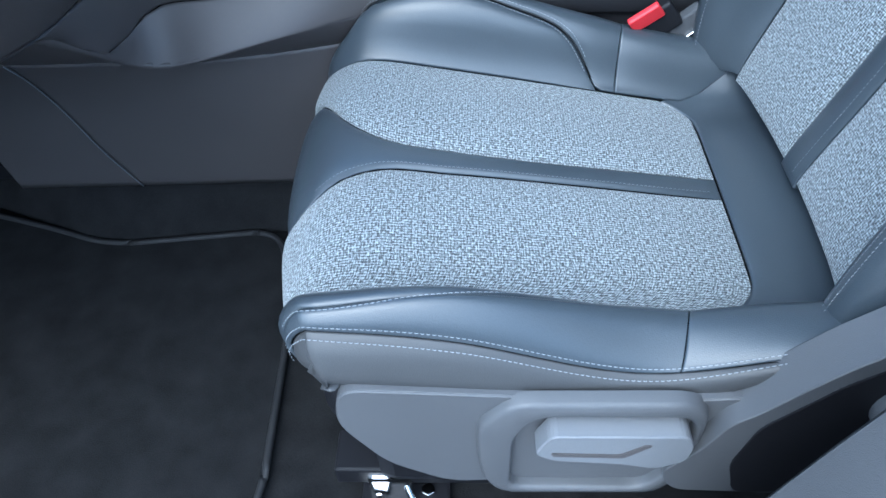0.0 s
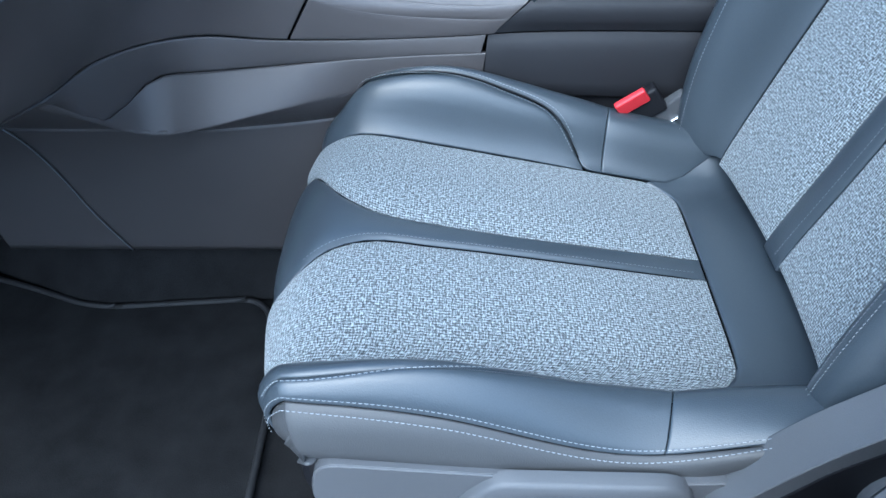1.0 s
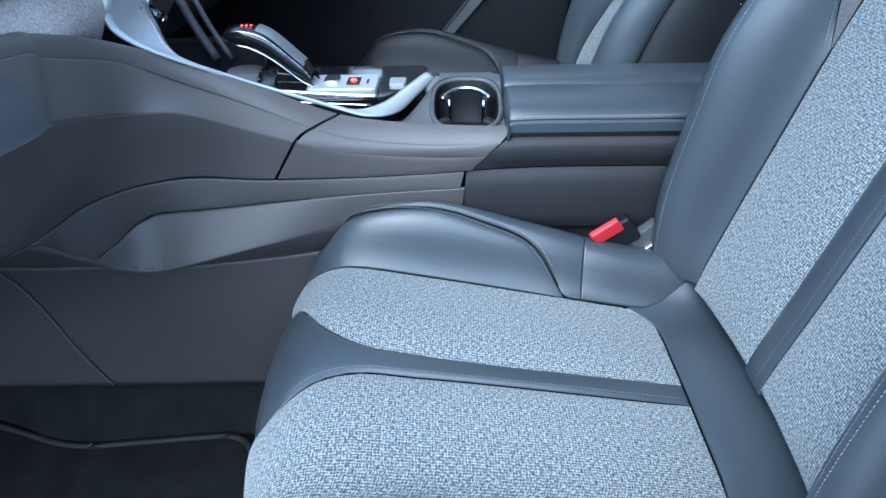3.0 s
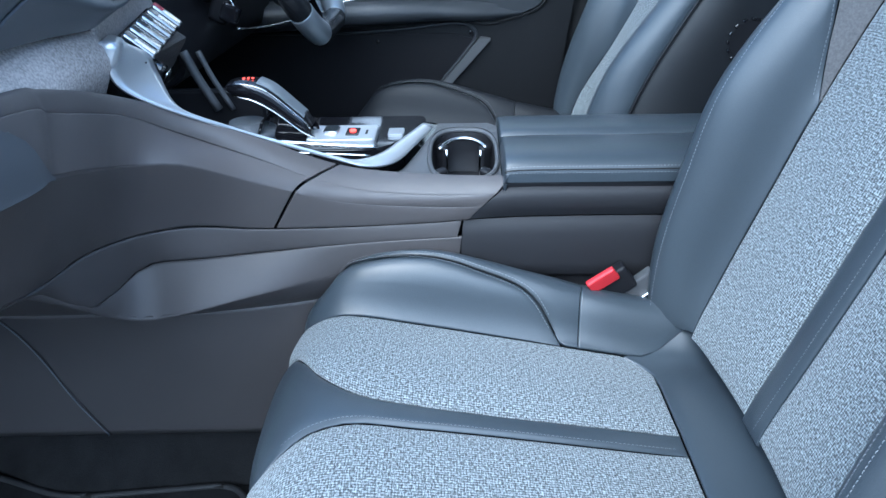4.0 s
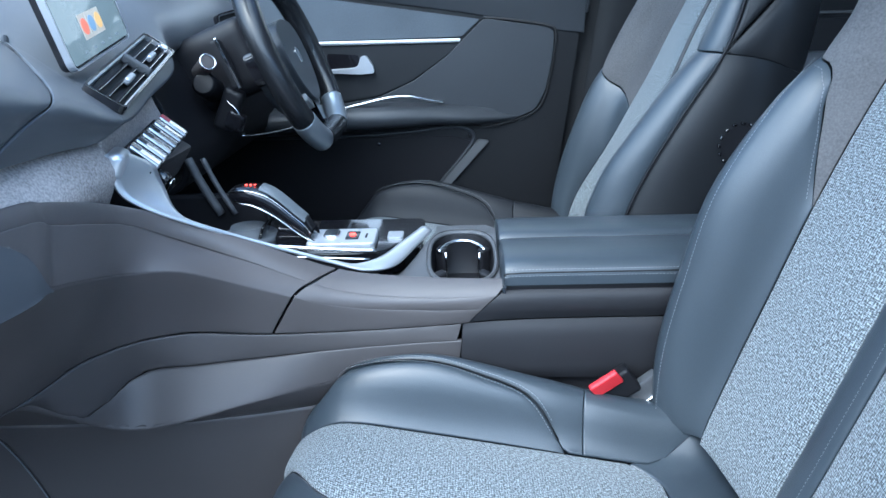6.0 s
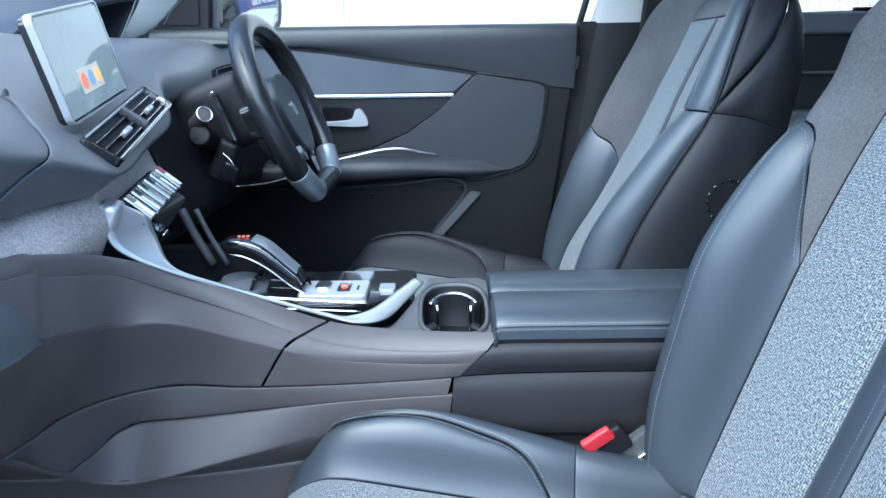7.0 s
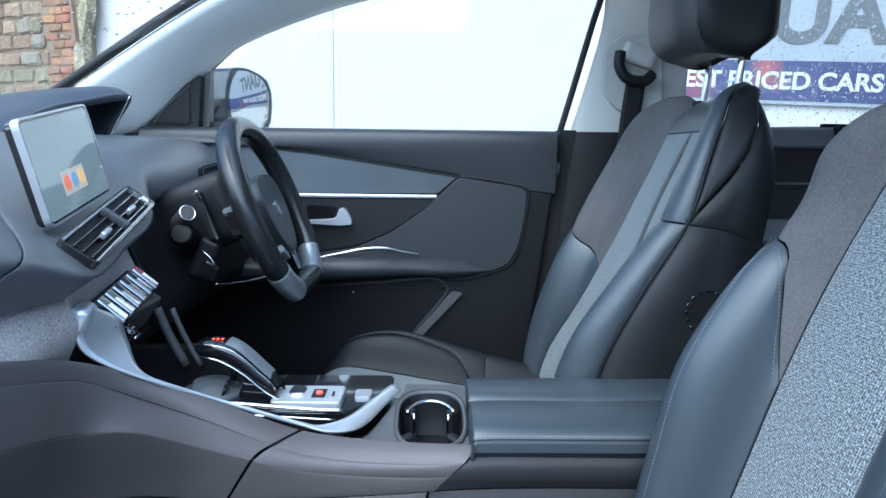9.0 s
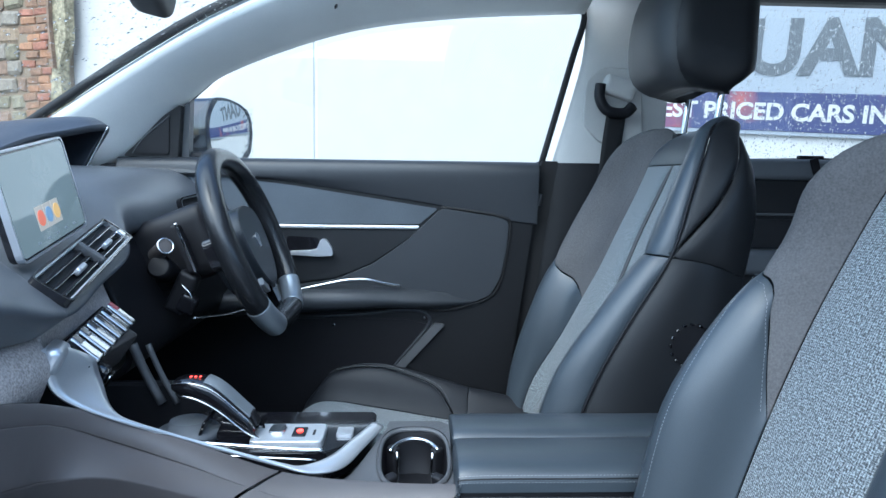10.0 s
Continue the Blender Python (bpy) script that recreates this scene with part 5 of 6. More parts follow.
part("hub", disc(0.055, 0.05, 28, (-0.045, 0, 0), (0, 90, 0), 0.006), BLACK, wheel, "", True)
column = thing("steering_column", (-0.2, 0.372, 0.64), "black steering column shroud with stalks and start button", "steering column")
part("shroud", block((0.17, 0.17, 0.13), 0.03, 4, at=(-0.205, 0.375, 0.715), rot=(0, -22, 0)), BLACK, column, "", True)
part("stalk_drum", disc(0.020, 0.05, 24, (-0.205, 0.262, 0.690), (70, 0, 0), 0.004), BLACK, column, "", True)
bt = part("start_button", disc(0.0130, 0.05, 24, (-0.205, 0.250, 0.722), (66, 0, 40), 0.003), PLASTIC, column, "round grey start button with chrome ring", True)
bm_at = pose(-0.205, 0.250, 0.722, 66, 0, 40)
tube("button_ring", [tuple(bm_at @ Vector((0.0125 * math.cos(a), 0.0125 * math.sin(a), 0.0255))) for a in np.linspace(0, 2 * math.pi, 19)], 0.0016, STEEL, bt, "chrome ring", 8, 2, True)
part("stalk", block((0.035, 0.03, 0.075), 0.010, 3, at=(-0.178, 0.275, 0.650), rot=(0, 25, 0)), BLACK, column, "black control stalk", True)
part("stalk_end", block((0.030, 0.022, 0.030), 0.006, 3, at=(-0.166, 0.262, 0.632), rot=(0, 25, 0)), PIANO, column)
tube("stalk_edge", [(-0.176, 0.258, 0.666), (-0.160, 0.256, 0.650), (-0.154, 0.256, 0.628)], 0.0016, STEEL, column, "", 6, 4)
knee = thing("knee_panel", (-0.25, 0.42, 0.3), "black lower dashboard panel under the column", "dash panel")
KNEE = Net([[(-0.285, y, 0.775 if y > 0.2 else 0.75), (-0.245, y, 0.70), (-0.205, y, 0.60), (-0.235, y, 0.54), (-0.40, y, 0.50)] for y in (0.125, 0.25, 0.45, 0.68)])
panel("panel_skin", KNEE, lambda p, q: (p * 3, q * 4), BLACK, knee, "", 20, 30, 0.0, 0.0, 0.01, side=-1)
tube("panel_seam", [(-0.170, 0.30, 0.600), (-0.120, 0.38, 0.594), (-0.06, 0.50, 0.600)], 0.0015, STEEL, knee, "", 6, 5)

# ---- driver door and pillars ----
door = thing("driver_door", (0.05, 0.74, 0.1), "closed dark driver door with cloth inlay and chrome strip", "car door")
DOOR_LOW = [(-0.62, 0.10), (0.375, 0.10), (0.440, 0.36), (0.474, 0.62), (0.507, 0.880), (-0.45, 0.872), (-0.62, 0.86)]
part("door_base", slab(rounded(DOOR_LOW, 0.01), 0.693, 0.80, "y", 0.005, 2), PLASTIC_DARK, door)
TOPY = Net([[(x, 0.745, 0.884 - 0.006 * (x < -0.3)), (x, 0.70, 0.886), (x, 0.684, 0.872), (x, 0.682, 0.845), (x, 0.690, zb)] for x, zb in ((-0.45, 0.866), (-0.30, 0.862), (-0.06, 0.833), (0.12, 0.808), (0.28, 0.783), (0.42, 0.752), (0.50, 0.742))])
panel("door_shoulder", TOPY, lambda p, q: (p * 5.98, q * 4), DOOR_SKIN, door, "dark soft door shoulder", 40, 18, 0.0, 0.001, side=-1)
part("cloth_inlay", slab(rounded([(-0.45, 0.858), (-0.30, 0.854), (-0.06, 0.826), (0.268, 0.777), (0.226, 0.741), (-0.45, 0.736)], 0.006), 0.690, 0.71, "y", 0.003), DOOR_CLOTH, door, "blue-grey cloth door inlay")
part("chrome_strip", block((0.56, 0.010, 0.009), 0.003, 2, at=(-0.055, 0.688, 0.7335)), CHROME, door, "long satin chrome strip", True)
part("handle_field", slab(rounded([(-0.45, 0.726), (0.226, 0.727), (0.19, 0.700), (0.115, 0.650), (0.035, 0.617), (-0.10, 0.597), (-0.45, 0.590)], 0.008), 0.688, 0.70, "y", 0.003), LEATHER_BLACK, door)
part("handle_recess", slab(rounded([(-0.075, 0.712), (-0.005, 0.708), (0.004, 0.672), (-0.075, 0.668)], 0.006), 0.684, 0.70, "y", 0.001), PIANO, door, "black handle recess")
hnd = [(-0.070, 0.678), (-0.020, 0.680), (-0.006, 0.684), (0.002, 0.706), (0.014, 0.706), (0.028, 0.684), (0.030, 0.668), (-0.002, 0.666), (-0.070, 0.670)]
part("door_handle", slab(rounded(hnd, 0.006), 0.672, 0.690, "y", 0.004, 3), CHROME, door, "satin chrome door handle", True)
SWEEP = [(0.276, 0.779), (0.418, 0.757), (0.432, 0.745), (0.428, 0.69), (0.415, 0.62), (0.392, 0.578), (0.34, 0.556), (0.272, 0.543), (0.205, 0.562), (-0.10, 0.545), (-0.45, 0.535), (-0.45, 0.582), (-0.10, 0.592), (0.037, 0.613), (0.118, 0.648), (0.195, 0.702)]
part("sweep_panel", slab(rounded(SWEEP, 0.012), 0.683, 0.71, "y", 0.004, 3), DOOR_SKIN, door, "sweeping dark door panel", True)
tube("sweep_gap", [(0.276, 0.690, 0.781), (0.35, 0.690, 0.772), (0.418, 0.690, 0.760), (0.435, 0.690, 0.745), (0.431, 0.690, 0.69), (0.418, 0.690, 0.62), (0.395, 0.690, 0.576), (0.34, 0.690, 0.553), (0.272, 0.690, 0.540), (0.205, 0.690, 0.559)], 0.0035, RUBBER, door, "black gap round the panel", 6, 5)
ARMN = Net([[(x, 0.690, zt + 0.010), (x, 0.66 + 0.4 * yo, zt + 0.006), (x, 0.625 + yo, zt), (x, 0.612 + yo, zt - 0.45 * h), (x, 0.625 + 0.95 * yo, zt - 0.9 * h), (x, 0.69, zt - h)] for x, zt, yo, h in ((-0.45, 0.575, 0.0, 0.05), (-0.2, 0.585, 0.0, 0.05), (-0.05, 0.592, 0.0, 0.05), (0.04, 0.594, 0.006, 0.048), (0.10, 0.592, 0.016, 0.044), (0.16, 0.588, 0.030, 0.038), (0.22, 0.583, 0.040, 0.036), (0.27, 0.579, 0.050, 0.032), (0.31, 0.575, 0.060, 0.026), (0.345, 0.572, 0.068, 0.018), (0.366, 0.570, 0.075, 0.008))])
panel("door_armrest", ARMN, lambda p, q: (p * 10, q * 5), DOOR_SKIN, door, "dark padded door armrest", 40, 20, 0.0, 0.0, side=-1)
tube("pull_trim", [(-0.30, 0.640, 0.580), (-0.09, 0.640, 0.588), (-0.01, 0.645, 0.602), (0.06, 0.650, 0.616), (0.11, 0.655, 0.617), (0.15, 0.662, 0.608), (0.185, 0.670, 0.601)], 0.0035, STEEL, door, "bright pull handle trim", 8, 6)
part("pocket", slab(rounded([(-0.45, 0.525), (0.20, 0.522), (0.268, 0.505), (0.166, 0.400), (0.10, 0.24), (-0.45, 0.24)], 0.02), 0.6895, 0.70, "y", 0.004, 2), BLACK, door, "black door pocket")
part("pocket_rib", slab(rounded([(0.262, 0.512), (0.288, 0.508), (0.190, 0.400), (0.166, 0.400)], 0.006), 0.682, 0.71, "y", 0.006, 2), PLASTIC_GREY, door, "", True)
tube("pocket_edge", [(-0.45, 0.690, 0.527), (-0.10, 0.690, 0.524), (0.08, 0.690, 0.530), (0.18, 0.690, 0.541), (0.232, 0.690, 0.538), (0.252, 0.690, 0.514), (0.222, 0.690, 0.470), (0.166, 0.690, 0.400), (0.12, 0.690, 0.30)], 0.004, DOOR_SKIN, door, "pocket rim", 8, 6)
for x, z in ((0.03, 0.505), (0.24, 0.522)):
    part("screw_cap", disc(0.004, 0.004, 12, (x, 0.688, z), (90, 0, 0), 0.001), STEEL, door)
part("door_edge", slab(rounded([(0.43, 0.10), (0.47, 0.10), (0.50, 0.45), (0.54, 0.80), (0.55, 0.89), (0.509, 0.89), (0.476, 0.62), (0.445, 0.36)], 0.006), 0.72, 0.80, "y", 0.004), RUBBER, door, "black rubber door seal")
part("latch", block((0.012, 0.02, 0.03), 0.003, 1, at=(0.505, 0.716, 0.80), rot=(0, 8, 0)), PLASTIC_GREY, door)

# window frame and glass
win = thing("window_1", (0.1, 0.75, 0.88), "clear driver door window with dark seals", "window", kind="structure")
glass_pane = part("pane", slab([(-0.40, 0.86), (0.52, 0.86), (0.62, 1.24), (0.30, 1.24), (0.05, 1.20), (-0.20, 1.10)], 0.758, 0.762, "y", 0), GLASS, win)
glass_pane.visible_shadow = False
tube("rear_seal", [(0.512, 0.742, 0.880), (0.545, 0.742, 1.00), (0.580, 0.742, 1.13), (0.604, 0.742, 1.215), (0.595, 0.742, 1.240), (0.56, 0.742, 1.246)], 0.0075, RUBBER, win, "black window seal", 8, 5)
tube("top_seal", [(0.56, 0.746, 1.250), (0.30, 0.746, 1.235), (0.10, 0.746, 1.203), (-0.05, 0.746, 1.158), (-0.20, 0.746, 1.100), (-0.31, 0.746, 1.012)], 0.005, RUBBER, win, "", 8, 5)
part("sail_panel", slab(rounded([(-0.440, 0.886), (-0.414, 0.924), (-0.380, 0.957), (-0.340, 0.984), (-0.310, 1.004), (-0.320, 0.882)], 0.008), 0.700, 0.735, "y", 0.003), PLASTIC_DARK, win, "dark triangular sail panel")
part("sail_grille", slab(rounded([(-0.418, 0.893), (-0.392, 0.926), (-0.335, 0.975), (-0.338, 0.891)], 0.008), 0.696, 0.71, "y", 0.002), BLACK, win, "black speaker grille")
tube("sail_rim", [(-0.418, 0.696, 0.893), (-0.392, 0.696, 0.928), (-0.335, 0.696, 0.977)], 0.0018, PLASTIC_GREY, win, "", 6, 5)
part("window_post", slab(rounded([(-0.322, 0.880), (-0.314, 1.008), (-0.297, 1.022), (-0.304, 0.880)], 0.004), 0.726, 0.756, "y", 0.003), PLASTIC_GREY, win, "grey window post")

# front pillar, roof rail, header
pillar = thing("front_pillar", (-0.3, 0.66, 0.9), "pale grey front pillar trim", "pillar", kind="structure")
A1 = [(-0.70, 0.62, 0.870), (-0.556, 0.61, 0.962), (-0.356, 0.60, 1.090), (-0.181, 0.59, 1.187), (0.0, 0.58, 1.255), (0.25, 0.57, 1.290), (0.60, 0.57, 1.300)]
A2 = [(-0.60, 0.715, 0.850), (-0.455, 0.722, 0.890), (-0.318, 0.732, 1.020), (-0.205, 0.732, 1.100), (0.05, 0.730, 1.190), (0.30, 0.730, 1.228), (0.60, 0.730, 1.247)]
rows = []
for p, q in zip(smooth_path(A1, 8), smooth_path(A2, 8)):
    out = np.array((0, -0.012, -0.006))
    rows.append([p + (q - p) * t + out * 4 * t * (1 - t) for t in np.linspace(0, 1, 9)])
skin("pillar_trim", rows, LINING, pillar, "", 0.02)
tube("screen_seal", [(p[0] - 0.012, p[1] - 0.008, p[2] + 0.004) for p in A1[:6]], 0.011, RUBBER, pillar, "black windscreen edge band", 8, 6)
part("trim_joint", block((0.003, 0.15, 0.006), 0, 1, at=(0.045, 0.66, 1.222), rot=(20, 0, 0)), BLACK, pillar)

# centre pillar with belt
bp = thing("centre_pillar", (0.62, 0.74, 0.1), "pale upper and black lower centre pillar trim", "pillar", kind="structure")
UP = Net([[(0.535, 0.742, 0.880), (0.555, 0.722, 0.880), (0.66, 0.705, 0.880), (0.80, 0.720, 0.880)], [(0.570, 0.742, 1.00), (0.590, 0.722, 1.00), (0.68, 0.705, 1.00), (0.80, 0.720, 1.00)],
          [(0.604, 0.742, 1.14), (0.620, 0.720, 1.14), (0.70, 0.700, 1.14), (0.81, 0.715, 1.14)], [(0.60, 0.740, 1.25), (0.63, 0.71, 1.25), (0.72, 0.68, 1.26), (0.85, 0.70, 1.26)], [(0.55, 0.72, 1.29), (0.63, 0.66, 1.30), (0.74, 0.62, 1.30), (0.90, 0.66, 1.30)]])
panel("upper_trim", UP, lambda p, q: (p * 4, q * 3), PILLAR_TRIM, bp, "pale grey upper trim", 24, 16, 0.0, 0.001, 0.012, side=-1)
LO = Net([[(0.455, 0.745, 0.10), (0.47, 0.715, 0.10), (0.62, 0.700, 0.10), (0.82, 0.72, 0.10)], [(0.475, 0.745, 0.40), (0.49, 0.715, 0.40), (0.64, 0.700, 0.40), (0.82, 0.72, 0.40)],
          [(0.51, 0.745, 0.68), (0.525, 0.715, 0.68), (0.66, 0.700, 0.68), (0.82, 0.72, 0.68)], [(0.530, 0.748, 0.886), (0.548, 0.720, 0.886), (0.66, 0.704, 0.886), (0.82, 0.722, 0.886)]])
panel("lower_trim", LO, lambda p, q: (p * 3, q * 3), PLASTIC_DARK, bp, "dark lower trim", 20, 14, 0.0, 0.001, 0.012, side=-1)
part("belt_escutcheon", slab(rounded([(0.602, 1.075), (0.640, 1.105), (0.73, 1.10), (0.74, 0.93), (0.64, 0.93), (0.598, 0.975)], 0.02), 0.694, 0.706, "y", 0.003), PILLAR_TRIM, bp, "", True)
belt = thing("seat_belt", (0.62, 0.68, 0.4), "black seat belt hanging from its pillar anchor", "seat belt")
part("anchor_cap", block((0.075, 0.035, 0.045), 0.014, 4, at=(0.674, 0.680, 1.056), rot=(0, 18, 0)), PILLAR_TRIM, belt, "pale grey anchor cover", True)
tube("loop", [(0.630, 0.672, 1.062), (0.628, 0.668, 1.030), (0.646, 0.664, 1.003), (0.684, 0.664, 0.998), (0.704, 0.668, 1.014)], 0.0125, BLACK, belt, "black belt guide loop", 10, 6)
WEB = [(0.670, 0.668, 1.005), (0.660, 0.664, 0.93), (0.652, 0.660, 0.85), (0.635, 0.655, 0.70), (0.60, 0.65, 0.45)]
skin("webbing", [[p + np.array((t * 0.048 - 0.024, t * 0.010, 0.004 * t)) for t in np.linspace(0, 1, 5)] for p in smooth_path(WEB, 6)], WEBBING, belt, "black belt webbing", 0.0015)

# rear door, its window, headliner and roof
rd = thing("rear_door", (1.2, 0.74, 0.1), "closed dark rear door with a rain-spotted window", "car door")
part("rear_panel", slab(rounded([(0.84, 0.10), (1.90, 0.10), (1.90, 0.92), (0.84, 0.900)], 0.01), 0.715, 0.80, "y", 0.005), PLASTIC_DARK, rd)
part("rear_shoulder", block((1.08, 0.035, 0.05), 0.012, 3, at=(1.38, 0.712, 0.878)), SOFT, rd, "", True)
part("rear_armrest", block((0.70, 0.06, 0.06), 0.016, 3, at=(1.30, 0.70, 0.66)), SOFT, rd, "", True)
part("rear_strip", block((0.80, 0.008, 0.006), 0.002, 2, at=(1.40, 0.708, 0.772)), PLASTIC_GREY, rd)
part("rear_inlay", slab(rounded([(0.95, 0.76), (1.80, 0.76), (1.80, 0.69), (0.95, 0.69)], 0.01), 0.706, 0.72, "y", 0.003), BLACK, rd)
part("blind_clip", block((0.060, 0.014, 0.007), 0.002, 2, at=(1.148, 0.712, 0.908)), BLACK, rd, "black blind clip on the sill")
part("blind_strap", block((0.020, 0.004, 0.045), 0.001, 1, at=(1.150, 0.690, 0.885), rot=(12, -25, 0)), BLACK, rd)
rw = thing("window_2", (1.2, 0.75, 0.9), "rain-spotted rear door window", "window", kind="structure")
rpane = part("pane", slab([(0.84, 0.88), (1.9, 0.90), (1.9, 1.27), (0.84, 1.27)], 0.758, 0.762, "y", 0), GLASS, rw)
rpane.visible_shadow = False
part("rear_header", block((1.1, 0.06, 0.10), 0.015, 2, at=(1.36, 0.735, 1.312)), PLASTIC_DARK, rw, "dark upper window frame")
roof = thing("roof", (0.9, 0, 1.33), "pale cloth headliner under the closed roof", "roof", kind="structure")
ROOF = Net([[(x, -0.72, ze), (x, -0.5, z), (x, 0.0, z + 0.02), (x, 0.5, z), (x, 0.62, z - 0.012)] for x, z, ze in ((0.33, 1.300, 1.268), (0.40, 1.306, 1.278), (0.5, 1.315, 1.29), (1.2, 1.32, 1.29), (2.1, 1.29, 1.26))])
panel("headliner", ROOF, lambda p, q: (p * 4, q * 4), HEADLINER, roof, "", 20, 20, 0.0, 0.0, 0.04)
mir = thing("rear_view_mirror", (-0.14, 0.05, 1.07), "black inside rear-view mirror under the windscreen", "mirror")
part("mirror_shell", block((0.06, 0.22, 0.075), 0.02, 4, at=(-0.150, 0.08, 1.118), rot=(0, 12, 14)), BLACK, mir, "", True)
part("mirror_stem", block((0.02, 0.03, 0.12), 0.006, 2, at=(-0.165, 0.08, 1.175), rot=(0, 25, 0)), BLACK, mir)
ws = thing("windscreen", (-0.5, 0, 1.0), "sloping windscreen with rain drops", "windscreen", kind="structure")
wpane = skin("pane", [[(-0.76 + 1.09 * t + 0.02 * abs(y / 0.6) ** 2, y, 0.87 + 0.425 * (1 - (1 - t) ** 1.6)) for y in np.linspace(-0.62, 0.60, 9)] for t in np.linspace(0, 1, 14)], GLASS, ws)
wpane.visible_shadow = False

# outside mirror
om = thing("door_mirror", (-0.25, 0.95, 0.88), "black door mirror housing beaded with rain", "door mirror")
MM = frame_of((-0.268, 0.935, 0.955), (0.335, 0.94, 0.0), (0, 0, 1))
hs = [(-0.105, -0.070), (0.030, -0.078), (0.085, -0.062), (0.100, -0.010), (0.095, 0.045), (0.060, 0.075), (-0.02, 0.088), (-0.090, 0.080), (-0.110, 0.02)]
part("mirror_housing", moved(slab(rounded(hs, 0.03), -0.09, 0.012, "z", 0.012, 3), MM), PIANO, om, "gloss black mirror housing", True)
gl = [(x * 0.86 - 0.006, z * 0.88 + 0.002) for x, z in rounded(hs, 0.026)]
gl = gl + gl[:1]
skin("mirror_glass", [[tuple(MM @ Vector((x * t, z * t, 0.018 - (x * x + z * z) * t * t / 1.5))) for x, z in gl] for t in np.linspace(0.02, 1, 9)], MIRROR, om, "convex silvered mirror glass")
part("mirror_foot", block((0.06, 0.16, 0.03), 0.01, 2, at=(-0.30, 0.82, 0.885)), BLACK, om)

# ---- cabin floor, mat, sill ----
fl = part("cabin_floor", block((2.9, 1.56, 0.05), 0.0, at=(0.55, 0.0, -0.026)), CARPET)
tagged(fl, "black carpeted cabin floor", "floor", kind="structure")
mat_thing = thing("floor_mat", (-0.35, -0.40, 0.0), "black carpet floor mat with a piped edge", "floor mat")
MO = rounded([(-0.66, -0.10), (-0.49, -0.150), (-0.385, -0.188), (-0.12, -0.160), (-0.075, -0.30), (-0.062, -0.60), (-0.10, -0.68), (-0.72, -0.68)], 0.05, 6)
part("mat_base", slab(MO, 0.0, 0.010, "z", 0.004, 2), CARPET, mat_thing)
tube("piping", [(x, y, 0.010) for x, y in MO] + [(MO[0][0], MO[0][1], 0.010)], 0.005, RUBBER, mat_thing, "black piped edge", 8, 2, True)
tun = thing("tunnel_carpet", (-0.3, -0.12, 0), "black carpet rising against the console", "carpet", kind="structure")
TUN = Net([[(x, y0, 0.004), (x, y0 + 0.02, 0.03), (x, y0 + 0.055, 0.075), (x, -0.10, 0.10)] for x, y0 in ((-0.95, -0.02), (-0.65, -0.08), (-0.50, -0.14), (-0.38, -0.18), (-0.12, -0.155), (0.30, -0.15), (0.60, -0.15))])
panel("carpet_rise", TUN, lambda p, q: (p * 6, q * 3), CARPET, tun, "", 40, 14, 0.0, 0.0, 0.006, side=1)
part("console_front_fill", block((0.50, 0.14, 0.40), 0.01, at=(-0.66, 0.0, 0.24)), BLACK, tun)
part("firewall", block((0.05, 1.5, 1.1), 0.0, at=(-0.95, 0, 0.30)), CARPET)
tagged(bpy.data.objects["firewall"], "black carpeted front bulkhead", "wall", kind="structure")
part("rear_bulkhead", block((0.05, 1.5, 1.35), 0.0, at=(1.98, 0, 0.62)), BLACK)
tagged(bpy.data.objects["rear_bulkhead"], "dark rear end of the cabin", "wall", kind="structure")
sill = thing("near_pillar_trim", (0.45, -0.74, 0.1), "grey plastic trim at the foot of the near pillar", "trim", kind="structure")
part("trim_shell", slab(rounded([(0.36, 0.34), (0.380, 0.418), (0.405, 0.50), (0.50, 0.70), (0.80, 0.70), (0.80, 0.05), (0.36, 0.05), (0.33, 0.20)], 0.02), -0.78, -0.735, "y", 0.008, 2), PLASTIC_GREY, sill, "", True)
part("rocker", block((1.9, 0.12, 0.10), 0.02, 2, at=(0.0, -0.76, 0.0)), PLASTIC, sill, "", True)
# ---- yard: added light baffle behind the camera, wall, sign, stone house ----
# unseen slab, added to hold back low light from the open side
bh = part("low_light_baffle", block((26, 0.4, 3.0), 0, 1, at=(0, -8.4, GROUND + 1.5)), material("baffle_grey", (0.42, 0.42, 0.41), 0.7, grain=0.4, scale=40))
tagged(bh, "plain grey slab added out of view to cut low sky light", "building", kind="structure")
TH = radians(-24)
wall_pose = Matrix.Translation((2.4, 3.3, 0)) @ Matrix.Rotation(TH, 4, "Z")
wl = thing("yard_wall", (2.4, 3.4, GROUND), "white rendered boundary wall beside the car", "wall", kind="structure")
WR = material("white_render", (0.46, 0.44, 0.418), 0.9, grain=0.6, scale=60, vary=0.05)
part("wall_face", moved(block((2.77, 0.2, 5.0), 0.004, 1, at=(-4.63, 0.12, 1.9)), wall_pose), WR, wl)
part("wall_face", moved(block((9.2, 0.2, 5.0), 0.004, 1, at=(1.39, 0.12, 1.9)), wall_pose), WR, wl)
part("wall_joint", moved(block((0.06, 0.18, 5.0), 0, 1, at=(-3.228, 0.125, 1.9)), wall_pose), material("joint_grey", (0.55, 0.56, 0.55), 0.9), wl)
sg_pose = wall_pose @ Matrix.Translation((0.05, 0.0, 1.27)) @ Matrix.Rotation(radians(3.2), 4, "Y")
up = sg_pose @ Matrix.Rotation(radians(90), 4, "X")
sign = thing("wall_sign", (2.5, 3.25, 1.1), "white wall sign with grey capitals over a navy and orange band", "sign")
SB = material("sign_white", (0.25, 0.265, 0.29), 0.4, vary=0.04)
NAVY = bpy.data.materials.new("navy_orange_print")
NAVY.use_nodes = True
nt = NAVY.node_tree
